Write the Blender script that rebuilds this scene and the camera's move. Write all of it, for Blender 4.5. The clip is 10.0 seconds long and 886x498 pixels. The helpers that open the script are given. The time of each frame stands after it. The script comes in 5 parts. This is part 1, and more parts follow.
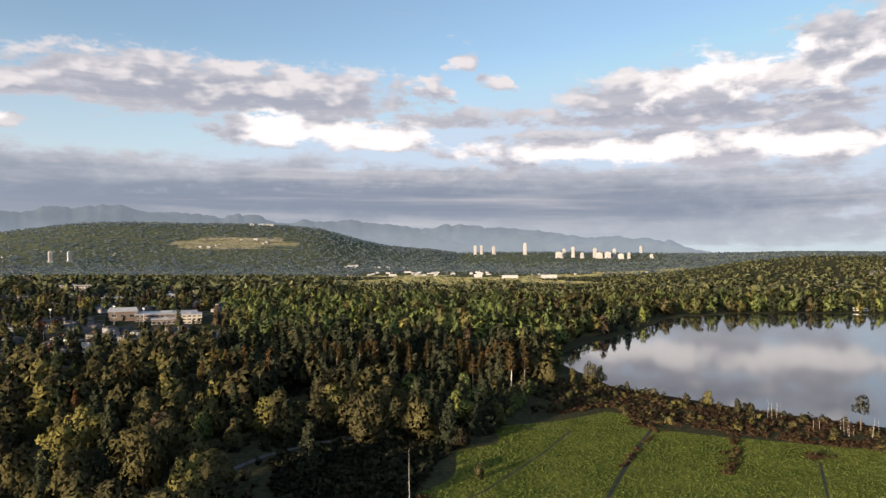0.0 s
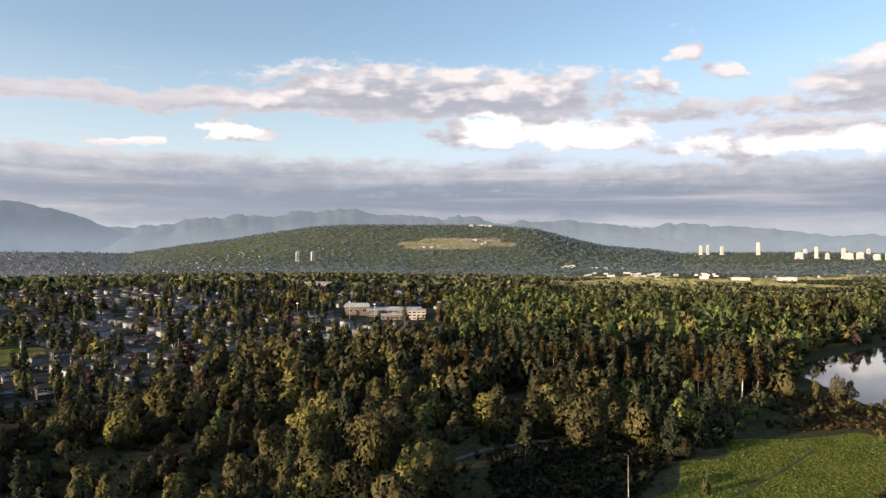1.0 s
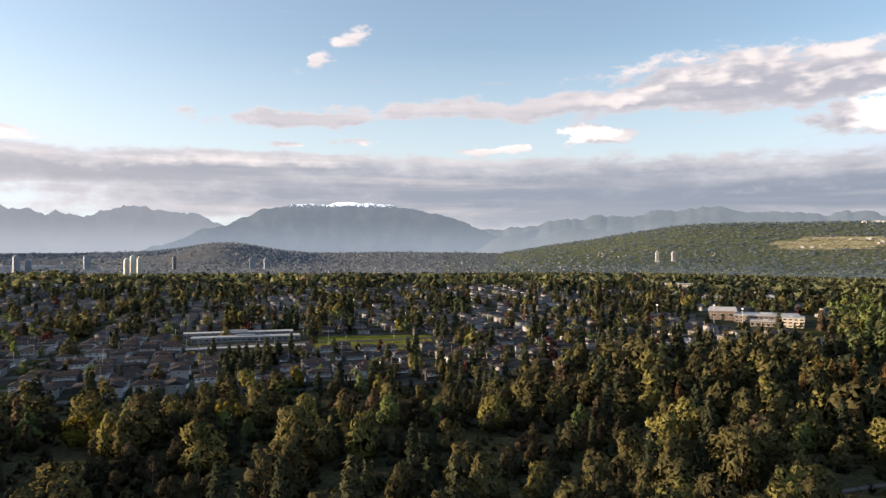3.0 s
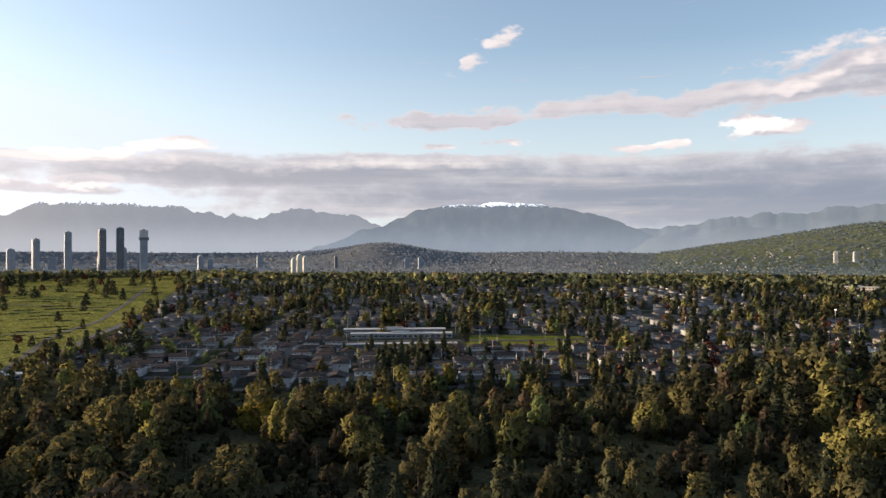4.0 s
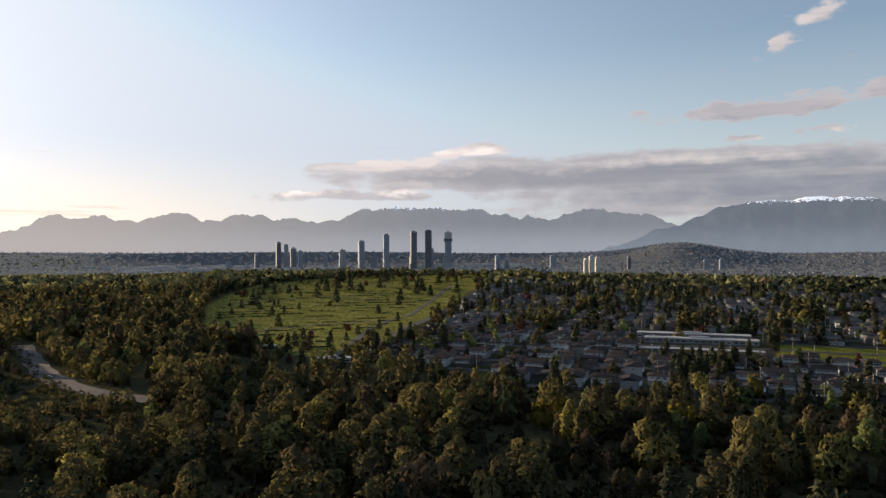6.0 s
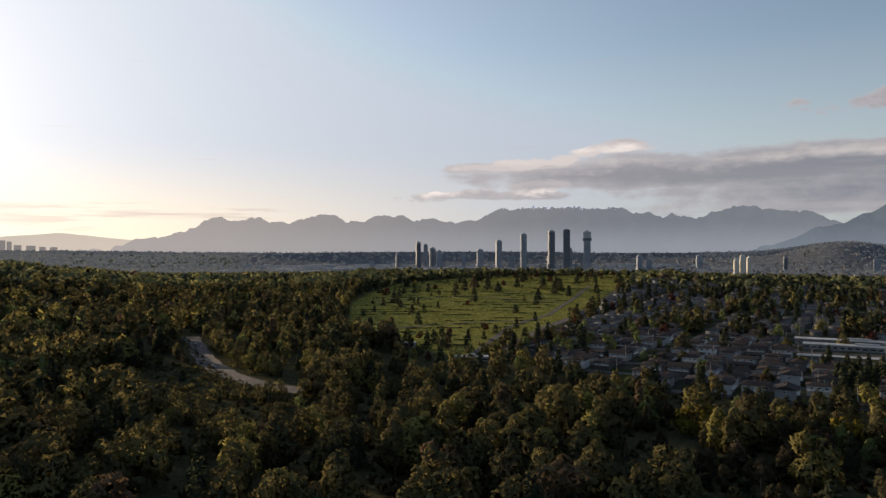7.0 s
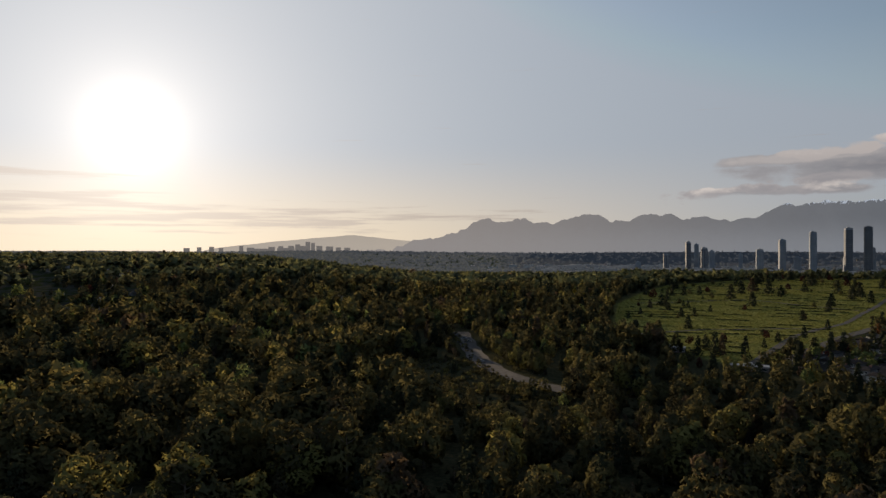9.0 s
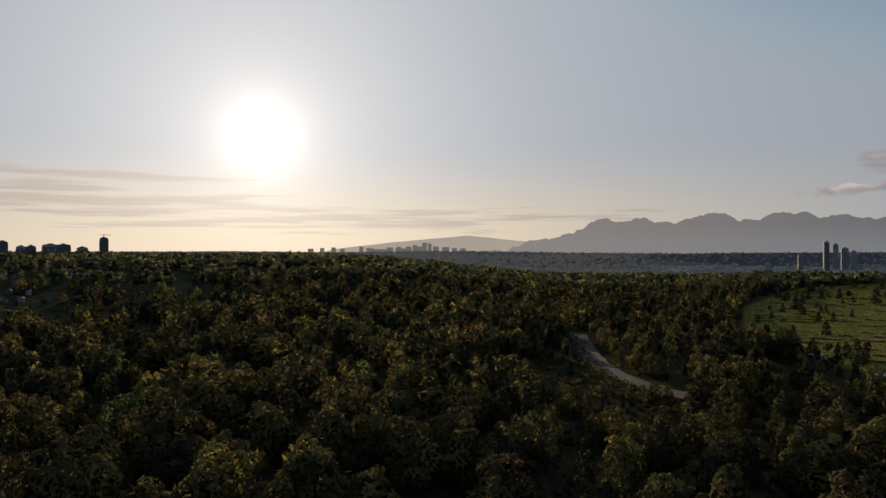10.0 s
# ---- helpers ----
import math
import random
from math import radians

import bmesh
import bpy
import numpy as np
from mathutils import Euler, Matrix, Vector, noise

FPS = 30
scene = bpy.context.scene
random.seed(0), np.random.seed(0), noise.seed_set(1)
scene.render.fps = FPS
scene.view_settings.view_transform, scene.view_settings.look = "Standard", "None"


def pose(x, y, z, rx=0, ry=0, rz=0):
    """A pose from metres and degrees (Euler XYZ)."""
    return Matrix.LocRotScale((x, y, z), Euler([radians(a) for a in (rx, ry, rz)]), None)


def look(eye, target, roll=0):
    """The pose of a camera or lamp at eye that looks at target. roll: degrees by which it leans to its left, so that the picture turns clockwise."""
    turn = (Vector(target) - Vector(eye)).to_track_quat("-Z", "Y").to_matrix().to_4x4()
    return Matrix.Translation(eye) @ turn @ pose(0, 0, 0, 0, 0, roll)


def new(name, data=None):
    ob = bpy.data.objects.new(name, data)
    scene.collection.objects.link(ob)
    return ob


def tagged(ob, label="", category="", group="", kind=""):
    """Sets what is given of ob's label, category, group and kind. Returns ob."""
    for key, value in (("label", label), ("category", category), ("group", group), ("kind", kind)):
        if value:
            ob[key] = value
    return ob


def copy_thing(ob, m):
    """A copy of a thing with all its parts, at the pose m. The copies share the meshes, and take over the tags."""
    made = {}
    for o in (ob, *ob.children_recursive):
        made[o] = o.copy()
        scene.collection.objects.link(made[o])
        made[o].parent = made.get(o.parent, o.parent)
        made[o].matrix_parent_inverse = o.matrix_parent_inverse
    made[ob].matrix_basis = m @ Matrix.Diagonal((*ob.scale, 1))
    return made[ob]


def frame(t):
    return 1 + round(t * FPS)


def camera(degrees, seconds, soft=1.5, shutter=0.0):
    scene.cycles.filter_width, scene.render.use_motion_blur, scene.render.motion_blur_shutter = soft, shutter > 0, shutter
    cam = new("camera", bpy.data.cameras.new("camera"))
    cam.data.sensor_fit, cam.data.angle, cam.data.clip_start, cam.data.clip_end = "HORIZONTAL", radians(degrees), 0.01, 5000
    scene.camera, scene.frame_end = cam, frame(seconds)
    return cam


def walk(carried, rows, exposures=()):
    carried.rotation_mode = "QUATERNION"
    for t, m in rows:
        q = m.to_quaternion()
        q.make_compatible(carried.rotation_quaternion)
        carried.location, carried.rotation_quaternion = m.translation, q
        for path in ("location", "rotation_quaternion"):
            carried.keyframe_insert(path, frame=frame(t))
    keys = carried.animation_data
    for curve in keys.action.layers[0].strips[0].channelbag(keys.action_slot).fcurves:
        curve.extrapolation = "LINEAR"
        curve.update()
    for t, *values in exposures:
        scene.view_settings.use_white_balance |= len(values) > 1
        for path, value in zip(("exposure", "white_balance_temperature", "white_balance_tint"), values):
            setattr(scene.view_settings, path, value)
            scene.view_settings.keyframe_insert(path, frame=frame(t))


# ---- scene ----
H = 80.0      # eye height over the lake plain, metres
cam = camera(64.04, 10.0, soft=1.45)
# seconds, turn to the left, tilt; the drone hovers and drifts by about a metre while it turns
PATH = [
    (0.0, 0.00, 0.15), (0.5, 9.12, 0.16), (1.0, 17.39, 0.16), (1.5, 24.98, 0.17),
    (2.0, 32.16, 0.16), (2.5, 39.23, 0.18), (4.0, 58.01, 0.17), (4.5, 63.96, 0.18),
    (5.0, 69.84, 0.17), (5.5, 75.61, 0.19), (7.0, 92.42, 0.17), (7.5, 97.72, 0.16),
    (8.0, 103.12, 0.16), (8.5, 108.37, 0.17), (9.0, 113.51, 0.18), (9.5, 118.61, 0.20),
    (10.0, 122.83, 0.22)]


def drift(t):
    d = 1.2 * min(max((t - 2.0) / 5.5, 0.0), 1.0)
    return 0.31 * d, 0.95 * d


walk(cam, [(t, pose(*drift(t), H, 90 + tilt, 0, yaw)) for t, yaw, tilt in PATH],
     exposures=[(0.0, 0.82, 6650, 15), (0.5, 0.95, 6700, 15), (1.5, 1.05, 6950, 17), (2.5, 1.08, 6950, 17), (4.0, 1.0, 6950, 17), (5.5, 0.66, 6950, 17),
                (7.5, 0.12, 6950, 16), (9.0, -0.34, 6900, 15), (10.0, -0.46, 6950, 15)])

# ---- world and sun ----
SUN_AZ, SUN_EL = 137.2, 9.0
world = bpy.data.worlds.new("sky")
scene.world = world
world.use_nodes = True


class Nodes:
    """Short-hand for building node trees."""
    def __init__(self, tree):
        self.t = tree

    def add(self, kind, **props):
        n = self.t.nodes.new(kind)
        for k, v in props.items():
            setattr(n, k, v)
        return n

    def put(self, sock, v):
        if isinstance(v, bpy.types.NodeSocket):
            self.t.links.new(v, sock)
        elif v is not None:
            sock.default_value = v

    def m(self, op, a, b=None, c=None, clamp=False):
        n = self.add("ShaderNodeMath", operation=op, use_clamp=clamp)
        for i, v in enumerate((a, b, c)):
            self.put(n.inputs[i], v)
        return n.outputs[0]

    def ramp(self, v, lo, hi, a=0.0, b=1.0, smooth=True):
        n = self.add("ShaderNodeMapRange", interpolation_type="SMOOTHSTEP" if smooth else "LINEAR")
        for i, x in enumerate((v, lo, hi, a, b)):
            self.put(n.inputs[i], x)
        return n.outputs[0]

    def mix(self, f, a, b, blend="MIX"):
        n = self.add("ShaderNodeMix", data_type="RGBA", blend_type=blend)
        self.put(n.inputs[0], f)
        for i, v in ((6, a), (7, b)):
            if isinstance(v, tuple):
                v = (*v[:3], 1.0)
            self.put(n.inputs[i], v)
        return n.outputs[2]

    def noise(self, vec, scale, detail=4.0, rough=0.55, dist=0.0):
        n = self.add("ShaderNodeTexNoise")
        self.put(n.inputs["Vector"], vec)
        for k, v in (("Scale", scale), ("Detail", detail), ("Roughness", rough), ("Distortion", dist)):
            n.inputs[k].default_value = v
        return n.outputs["Fac"]

    def vec(self, x, y, z=0.0):
        n = self.add("ShaderNodeCombineXYZ")
        for i, v in enumerate((x, y, z)):
            self.put(n.inputs[i], v)
        return n.outputs[0]


# heaped clouds: bearing (degrees to the left of the first view), elevation, half width, half height, weight, rise to the left
HEAPS = [
    (18, 12.3, 16, 2.1, 1.2, 0.0), (23, 13.6, 6, 1.3, 1.0, 0.0), (50, 10.9, 18, 1.05, 1.0, -0.03), (32, 11.5, 10, 1.4, 1.0, 0.0), (-2, 10.4, 11, 1.1, 0.8, 0.0), (-20, 10.4, 14, 1.3, 0.95, 0.0), (9, 9.3, 10, 1.3, 1.15, 0.06), (-21, 12.5, 12, 2.2, 1.15, -0.06), (-31, 14.2, 7, 2.8, 1.1, -0.1),
    (-50, 11, 15, 6, 1.0, 0.0), (-18, 8.0, 19, 1.6, 1.15, 0.0), (42, 8.3, 3.4, 0.5, 0.95, 0.0), (34.3, 9.0, 2.6, 0.9, 1.0, 0.0), (52.5, 8.5, 1.9, 0.6, 0.85, 0.0), (57.5, 8.3, 2.0, 0.45, 0.8, 0.0),
    (54.2, 16.5, 2.2, 0.85, 0.80, -0.2), (56.6, 15.0, 1.1, 1.2, 0.78, 0.0), (-1.9, 15.1, 1.8, 1.5, 0.80, 0.0), (1.1, 12.8, 1.6, 1.6, 0.85, 0.0), (-4.4, 13.2, 1.5, 1.1, 0.75, 0.0),
    (79.5, 7.8, 3.2, 0.65, 1.05, 0.0), (85, 7.2, 3.4, 0.5, 1.0, -0.02), (90, 4.2, 6, 0.42, 0.95, 0.0), (84, 4.9, 3.0, 0.65, 1.0, 0.0)]
# level grey sheets
SHEETS = [(18, 3.9, 60, 3.3, 1.15, 0.012), (70, 6.2, 20, 1.35, 1.15, -0.02), (86, 6.7, 6, 0.45, 1.0, -0.02), (88, 4.3, 7, 0.5, 0.8, 0.0), (-24, 8.9, 7, 0.5, 0.9, 0.0), (-9, 9.2, 5, 0.6, 0.9, 0.0)]
# thin streaks in the west
STREAKS = [(150, 5.6, 13, 0.35, 0.95, 0.02), (134, 2.6, 19, 1.1, 0.80, 0.0), (148, 3.6, 14, 1.0, 0.85, 0.0), (114, 2.9, 12, 0.5, 0.72, 0.0), (160, 4.4, 14, 1.0, 0.85, 0.0)]
# where the low sun strikes the clouds full on
SUNLIT = [(-18, 7.8, 19, 1.3, 1.0, 0.0), (9, 9.3, 9, 1.3, 1.05, 0.06), (34.3, 9.2, 3.0, 0.9, 0.8, 0.0), (42, 8.5, 4, 0.5, 0.75, 0.0), (-24, 13.4, 10, 2.4, 0.75, -0.06), (80.5, 8.0, 5, 0.5, 0.7, 0.0), (87, 7.4, 4, 0.4, 0.6, 0.0), (88, 4.7, 9, 0.5, 0.65, 0.0)]
# the heaps that tower high enough to catch light on their tops
THICK = [(18, 12.4, 17, 2.6, 1.0, 0.0), (-24, 12.8, 16, 3.4, 1.0, -0.06), (54.5, 16, 4, 2.0, 0.6, 0.0), (45, 8.6, 16, 1.0, 0.8, 0.0), (-2, 14, 8, 2.4, 0.9, 0.0), (82, 7.4, 9, 1.2, 0.8, 0.0)]


def banks(N, az, el, table):
    """The strongest of a table of soft banks at a bearing and elevation."""
    total = 0.0
    for a, e, w, h, k, rise in table:
        da = N.m("SUBTRACT", az, float(a))
        dx = N.m("DIVIDE", da, float(w))
        dy = N.m("DIVIDE", N.m("SUBTRACT", N.m("SUBTRACT", el, float(e)), N.m("MULTIPLY", da, float(rise))), float(h))
        q = N.m("ADD", N.m("POWER", N.m("ABSOLUTE", dx), 4.0), N.m("MULTIPLY", dy, dy))
        total = N.m("MAXIMUM", total, N.m("MULTIPLY", N.m("EXPONENT", N.m("MULTIPLY", q, -0.8)), float(k)))
    return total


def cloud_group():
    g = bpy.data.node_groups.new("cloud_density", "ShaderNodeTree")
    for nm, io in (("Az", "INPUT"), ("El", "INPUT"), ("Heap", "OUTPUT"), ("Bulk", "OUTPUT"), ("Sheet", "OUTPUT")):
        g.interface.new_socket(nm, in_out=io, socket_type="NodeSocketFloat")
    N = Nodes(g)
    gi, go = N.add("NodeGroupInput"), N.add("NodeGroupOutput")
    az, el = gi.outputs["Az"], gi.outputs["El"]

    def field(ka, ke, seed, detail, rough=0.55):
        return N.m("SUBTRACT", N.noise(N.vec(N.m("MULTIPLY", az, ka), N.m("MULTIPLY", el, ke), seed), 1.0, detail, rough, 0.1), 0.5)

    # uneven outlines: the banks are pulled about by slow noise
    wa = N.m("ADD", az, N.m("MULTIPLY", field(0.16, 0.3, 11.0, 4.0), 8.0))
    we = N.m("ADD", el, N.m("MULTIPLY", field(0.13, 0.32, 23.0, 4.0), 3.0))
    puffs, bulk, strat = field(0.30, 0.62, 0.0, 9.0, 0.62), field(0.30, 0.62, 0.0, 2.5), field(0.05, 0.6, 7.0, 6.0)
    base = N.m("SUBTRACT", N.m("ADD", N.m("MULTIPLY", banks(N, wa, we, HEAPS), 1.35), N.m("MULTIPLY", strat, 1.1)), 0.62)
    N.put(go.inputs["Heap"], N.m("ADD", base, N.m("MULTIPLY", puffs, 2.5)))
    N.put(go.inputs["Bulk"], N.m("ADD", base, N.m("MULTIPLY", bulk, 2.5)))
    sheet = N.m("ADD", N.m("MULTIPLY", banks(N, wa, N.m("ADD", el, N.m("MULTIPLY", N.m("SUBTRACT", we, el), 0.45)), SHEETS), 1.25), N.m("MULTIPLY", strat, 0.9))
    N.put(go.inputs["Sheet"], N.m("SUBTRACT", N.m("ADD", sheet, N.m("MULTIPLY", puffs, 1.0)), 0.5))
    return g


def build_sky():
    g = cloud_group()
    t = world.node_tree
    t.nodes.clear()
    N = Nodes(t)
    out, bg = N.add("ShaderNodeOutputWorld"), N.add("ShaderNodeBackground")
    tc = N.add("ShaderNodeTexCoord")
    sep = N.add("ShaderNodeSeparateXYZ")
    N.put(sep.inputs[0], tc.outputs["Generated"])
    x, y, z = sep.outputs
    az = N.m("DEGREES", N.m("ARCTAN2", N.m("MULTIPLY", x, -1.0), y))
    el = N.m("DEGREES", N.m("ARCSINE", z))
    sky = N.add("ShaderNodeTexSky", sky_type="NISHITA", sun_disc=False, sun_elevation=radians(SUN_EL),
                sun_rotation=radians(-SUN_AZ), altitude=100, air_density=1.0, dust_density=0.4, ozone_density=3.0)
    skyc = N.mix(1.0, sky.outputs[0], (0.176, 0.150, 0.130), "MULTIPLY")
    skyc = N.mix(1.0, skyc, (0.31, 0.41, 0.52), "DARKEN")
    # angle from the sun, and pale air low over the land
    sx, sy, sz = (-math.sin(radians(SUN_AZ)) * math.cos(radians(SUN_EL)), math.cos(radians(SUN_AZ)) * math.cos(radians(SUN_EL)),
                  math.sin(radians(SUN_EL)))
    dot = N.m("ADD", N.m("ADD", N.m("MULTIPLY", x, sx), N.m("MULTIPLY", y, sy)), N.m("MULTIPLY", z, sz))
    ang = N.m("DEGREES", N.m("ARCCOSINE", N.m("MINIMUM", dot, 1.0)))
    west = N.ramp(ang, 66.0, 6.0)
    skyc = N.mix(N.ramp(el, 16.0, 0.0, 0.0, 0.85, smooth=False), skyc, N.mix(west, (0.35, 0.41, 0.465), (0.36, 0.45, 0.54)))
    skyc = N.mix(N.m("MULTIPLY", N.ramp(el, 9.0, 0.0), N.m("MULTIPLY", west, 0.9)), skyc, (0.80, 0.66, 0.42))
    d = {}
    for key, da, de in (("here", 0.0, 0.0), ("up", 0.5, 1.1)):
        gn = N.add("ShaderNodeGroup", node_tree=g)
        N.put(gn.inputs["Az"], N.m("ADD", az, da))
        N.put(gn.inputs["El"], N.m("ADD", el, de))
        d[key] = gn.outputs
    fine = N.noise(N.vec(N.m("MULTIPLY", az, 0.26), N.m("MULTIPLY", el, 0.5), 3.0), 1.0, 8.0, 0.56, 0.2)
    streak = N.ramp(N.noise(N.vec(N.m("MULTIPLY", az, 0.035), N.m("MULTIPLY", el, 0.8), 3.0), 1.0, 7.0, 0.56, 0.2), 0.40, 0.68)
    # the sheets first, then the heaps before them
    sheet = d["here"]["Sheet"]
    # the sheets grow paler towards the sun
    grey = N.mix(N.ramp(sheet, 0.0, 0.9), (0.31, 0.33, 0.365), N.mix(N.ramp(az, 40.0, 90.0), (0.130, 0.162, 0.210), (0.172, 0.186, 0.222)))
    slow = N.ramp(N.noise(N.vec(N.m("MULTIPLY", az, 0.045), N.m("MULTIPLY", el, 0.28), 9.0), 1.0, 5.0, 0.55, 0.4), 0.42, 0.62)
    grey = N.mix(N.m("MULTIPLY", streak, N.m("MULTIPLY_ADD", slow, 0.55, 0.12)), grey, (0.36, 0.355, 0.365))
    grey = N.mix(N.ramp(N.m("SUBTRACT", sheet, d["up"]["Sheet"]), 0.4, 1.1, 0.0, 0.6), grey, (0.54, 0.525, 0.52))
    grey = N.mix(N.ramp(el, 3.6, 0.3, 0.0, 0.8), grey, (0.265, 0.30, 0.335))
    c = N.mix(N.ramp(sheet, 0.0, 0.36, 0.0, 0.96), skyc, grey)
    heap = d["here"]["Heap"]
    lit = N.m("MULTIPLY", N.ramp(banks(N, az, el, THICK), 0.1, 0.8, 0.2, 1.0), N.ramp(N.m("SUBTRACT", N.m("MULTIPLY_ADD", heap, 0.4, N.m("MULTIPLY", d["here"]["Bulk"], 0.6)), d["up"]["Bulk"]), 0.05, 0.9, 0.0, 0.9))
    sunlit = N.ramp(N.m("ADD", banks(N, az, el, SUNLIT), N.m("MULTIPLY", N.m("SUBTRACT", fine, 0.5), 2.6)), 0.40, 0.95)
    shade = N.mix(N.ramp(heap, 0.0, 0.8), (0.335, 0.34, 0.365), (0.215, 0.232, 0.275))
    shade = N.mix(N.m("MULTIPLY", streak, 0.5), shade, (0.37, 0.365, 0.385))
    cloud = N.mix(lit, shade, (0.50, 0.48, 0.475))
    cloud = N.mix(sunlit, cloud, (0.64, 0.615, 0.595))
    c = N.mix(N.ramp(heap, 0.0, 0.48, 0.0, 0.95), c, cloud)
    # streaks of thin cloud against the light
    thin = N.m("ADD", banks(N, az, el, STREAKS), N.m("MULTIPLY", N.m("SUBTRACT", N.noise(N.vec(N.m("MULTIPLY", az, 0.11), N.m("MULTIPLY", el, 2.2), 5.0), 1.0, 8.0, 0.6), 0.5), 3.0))
    c = N.mix(N.ramp(thin, 0.40, 0.95, 0.0, 0.7), c, (0.34, 0.295, 0.265))
    # bright air round the sun
    for k, rate, amount, tone in (("core", -0.80, 2.2, (1.0, 0.95, 0.85)), ("mid", -0.11, 0.60, (1.0, 0.94, 0.82)), ("wide", -0.034, 0.46, (1.0, 0.95, 0.87))):
        f = N.m("MULTIPLY", N.m("EXPONENT", N.m("MULTIPLY", ang, rate)), amount)
        c = N.mix(1.0, c, N.mix(1.0, tone, N.vec(f, f, f), "MULTIPLY"), "ADD")
    N.put(bg.inputs["Color"], c)
    bg.inputs["Strength"].default_value = 1.0
    N.put(out.inputs["Surface"], bg.outputs[0])


build_sky()
sun = new("sun", bpy.data.lights.new("sun", "SUN"))
sun.data.energy, sun.data.angle, sun.data.color = 5.0, radians(0.5), (1.0, 0.80, 0.55)
sun.matrix_world = look((0, 0, 0), (math.sin(radians(SUN_AZ)) * math.cos(radians(SUN_EL)),
                                    -math.cos(radians(SUN_AZ)) * math.cos(radians(SUN_EL)), -math.sin(radians(SUN_EL))))

# ---- materials ----


def material(name, a, b, scale=1.0, rough=0.8, island=0.0, obj=0.0, tint=None, bump=0.0, metal=0.0, trans=0.0, detail=5.0, glow=None, spec=0.12):
    """Two colours mixed by noise at two scales, with random variation per object or island."""
    m = bpy.data.materials.new(name)
    m.use_nodes = True
    t = m.node_tree
    N = Nodes(t)
    bs = t.nodes["Principled BSDF"]
    geo = N.add("ShaderNodeNewGeometry")
    p = geo.outputs["Position"]
    f = N.m("ADD", N.m("MULTIPLY", N.noise(p, scale, detail), 0.6), N.m("MULTIPLY", N.noise(p, scale * 0.13, 3.0), 0.4))
    f = N.ramp(f, 0.32, 0.68)
    c = N.mix(f, a, b)
    if island:
        c = N.mix(N.m("MULTIPLY", geo.outputs["Random Per Island"], island), c, tint or (0, 0, 0))
    if obj:
        oi = N.add("ShaderNodeObjectInfo")
        c = N.mix(N.m("MULTIPLY", N.m("POWER", oi.outputs["Random"], 0.5), obj), c, tint or (0, 0, 0))
    N.put(bs.inputs["Base Color"], c)
    bs.inputs["Roughness"].default_value = rough
    bs.inputs["Metallic"].default_value = metal
    bs.inputs["Specular IOR Level"].default_value = spec
    if bump:
        bn = N.add("ShaderNodeBump")
        bn.inputs["Strength"].default_value = bump
        N.put(bn.inputs["Height"], N.noise(p, scale * 2, 6.0))
        N.put(bs.inputs["Normal"], bn.outputs[0])
    if glow:
        bs.inputs["Emission Color"].default_value = (*glow[:3], 1)
        bs.inputs["Emission Strength"].default_value = glow[3]
    return m


def leaf_material(name, dark, light, other, bright=None, soft=True, air=None):
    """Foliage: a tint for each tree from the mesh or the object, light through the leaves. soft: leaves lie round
    their clump, and so take its outward normal. air: a glow that paints haze over the farthest woods."""
    m = bpy.data.materials.new(name)
    m.use_nodes = True
    t = m.node_tree
    N = Nodes(t)
    t.nodes.remove(t.nodes["Principled BSDF"])
    out = t.nodes["Material Output"]
    at = N.add("ShaderNodeAttribute", attribute_name="tint")
    oi = N.add("ShaderNodeObjectInfo")
    geo = N.add("ShaderNodeNewGeometry")
    r = N.m("FRACT", N.m("ADD", at.outputs["Fac"], oi.outputs["Random"]))
    c = N.mix(r, dark, light)
    c = N.mix(N.ramp(r, 0.80, 0.88), c, bright or light)
    c = N.mix(N.ramp(r, 0.955, 0.985), c, other)
    c = N.mix(N.m("MULTIPLY", geo.outputs["Random Per Island"], 0.22), c, (0.012, 0.016, 0.006))
    d, tr, ms = N.add("ShaderNodeBsdfDiffuse"), N.add("ShaderNodeBsdfTranslucent"), N.add("ShaderNodeMixShader")
    N.put(d.inputs[0], c)
    N.put(tr.inputs[0], c)
    ms.inputs[0].default_value = 0.24
    N.put(ms.inputs[1], d.outputs[0])
    N.put(ms.inputs[2], tr.outputs[0])
    if soft:
        vt = N.add("ShaderNodeVectorTransform", vector_type="NORMAL", convert_from="OBJECT", convert_to="WORLD")
        N.put(vt.inputs[0], N.add("ShaderNodeAttribute", attribute_name="out").outputs["Vector"])
        nz = N.add("ShaderNodeVectorMath", operation="NORMALIZE")
        N.put(nz.inputs[0], vt.outputs[0])
        N.put(d.inputs["Normal"], nz.outputs[0])
        N.put(tr.inputs["Normal"], nz.outputs[0])
    last = ms
    # painted haze: an even glow added over the leaves
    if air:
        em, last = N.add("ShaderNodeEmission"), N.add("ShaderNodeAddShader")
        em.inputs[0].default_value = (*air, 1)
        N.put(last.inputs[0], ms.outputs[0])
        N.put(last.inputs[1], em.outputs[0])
    N.put(out.inputs[0], last.outputs[0])
    return m


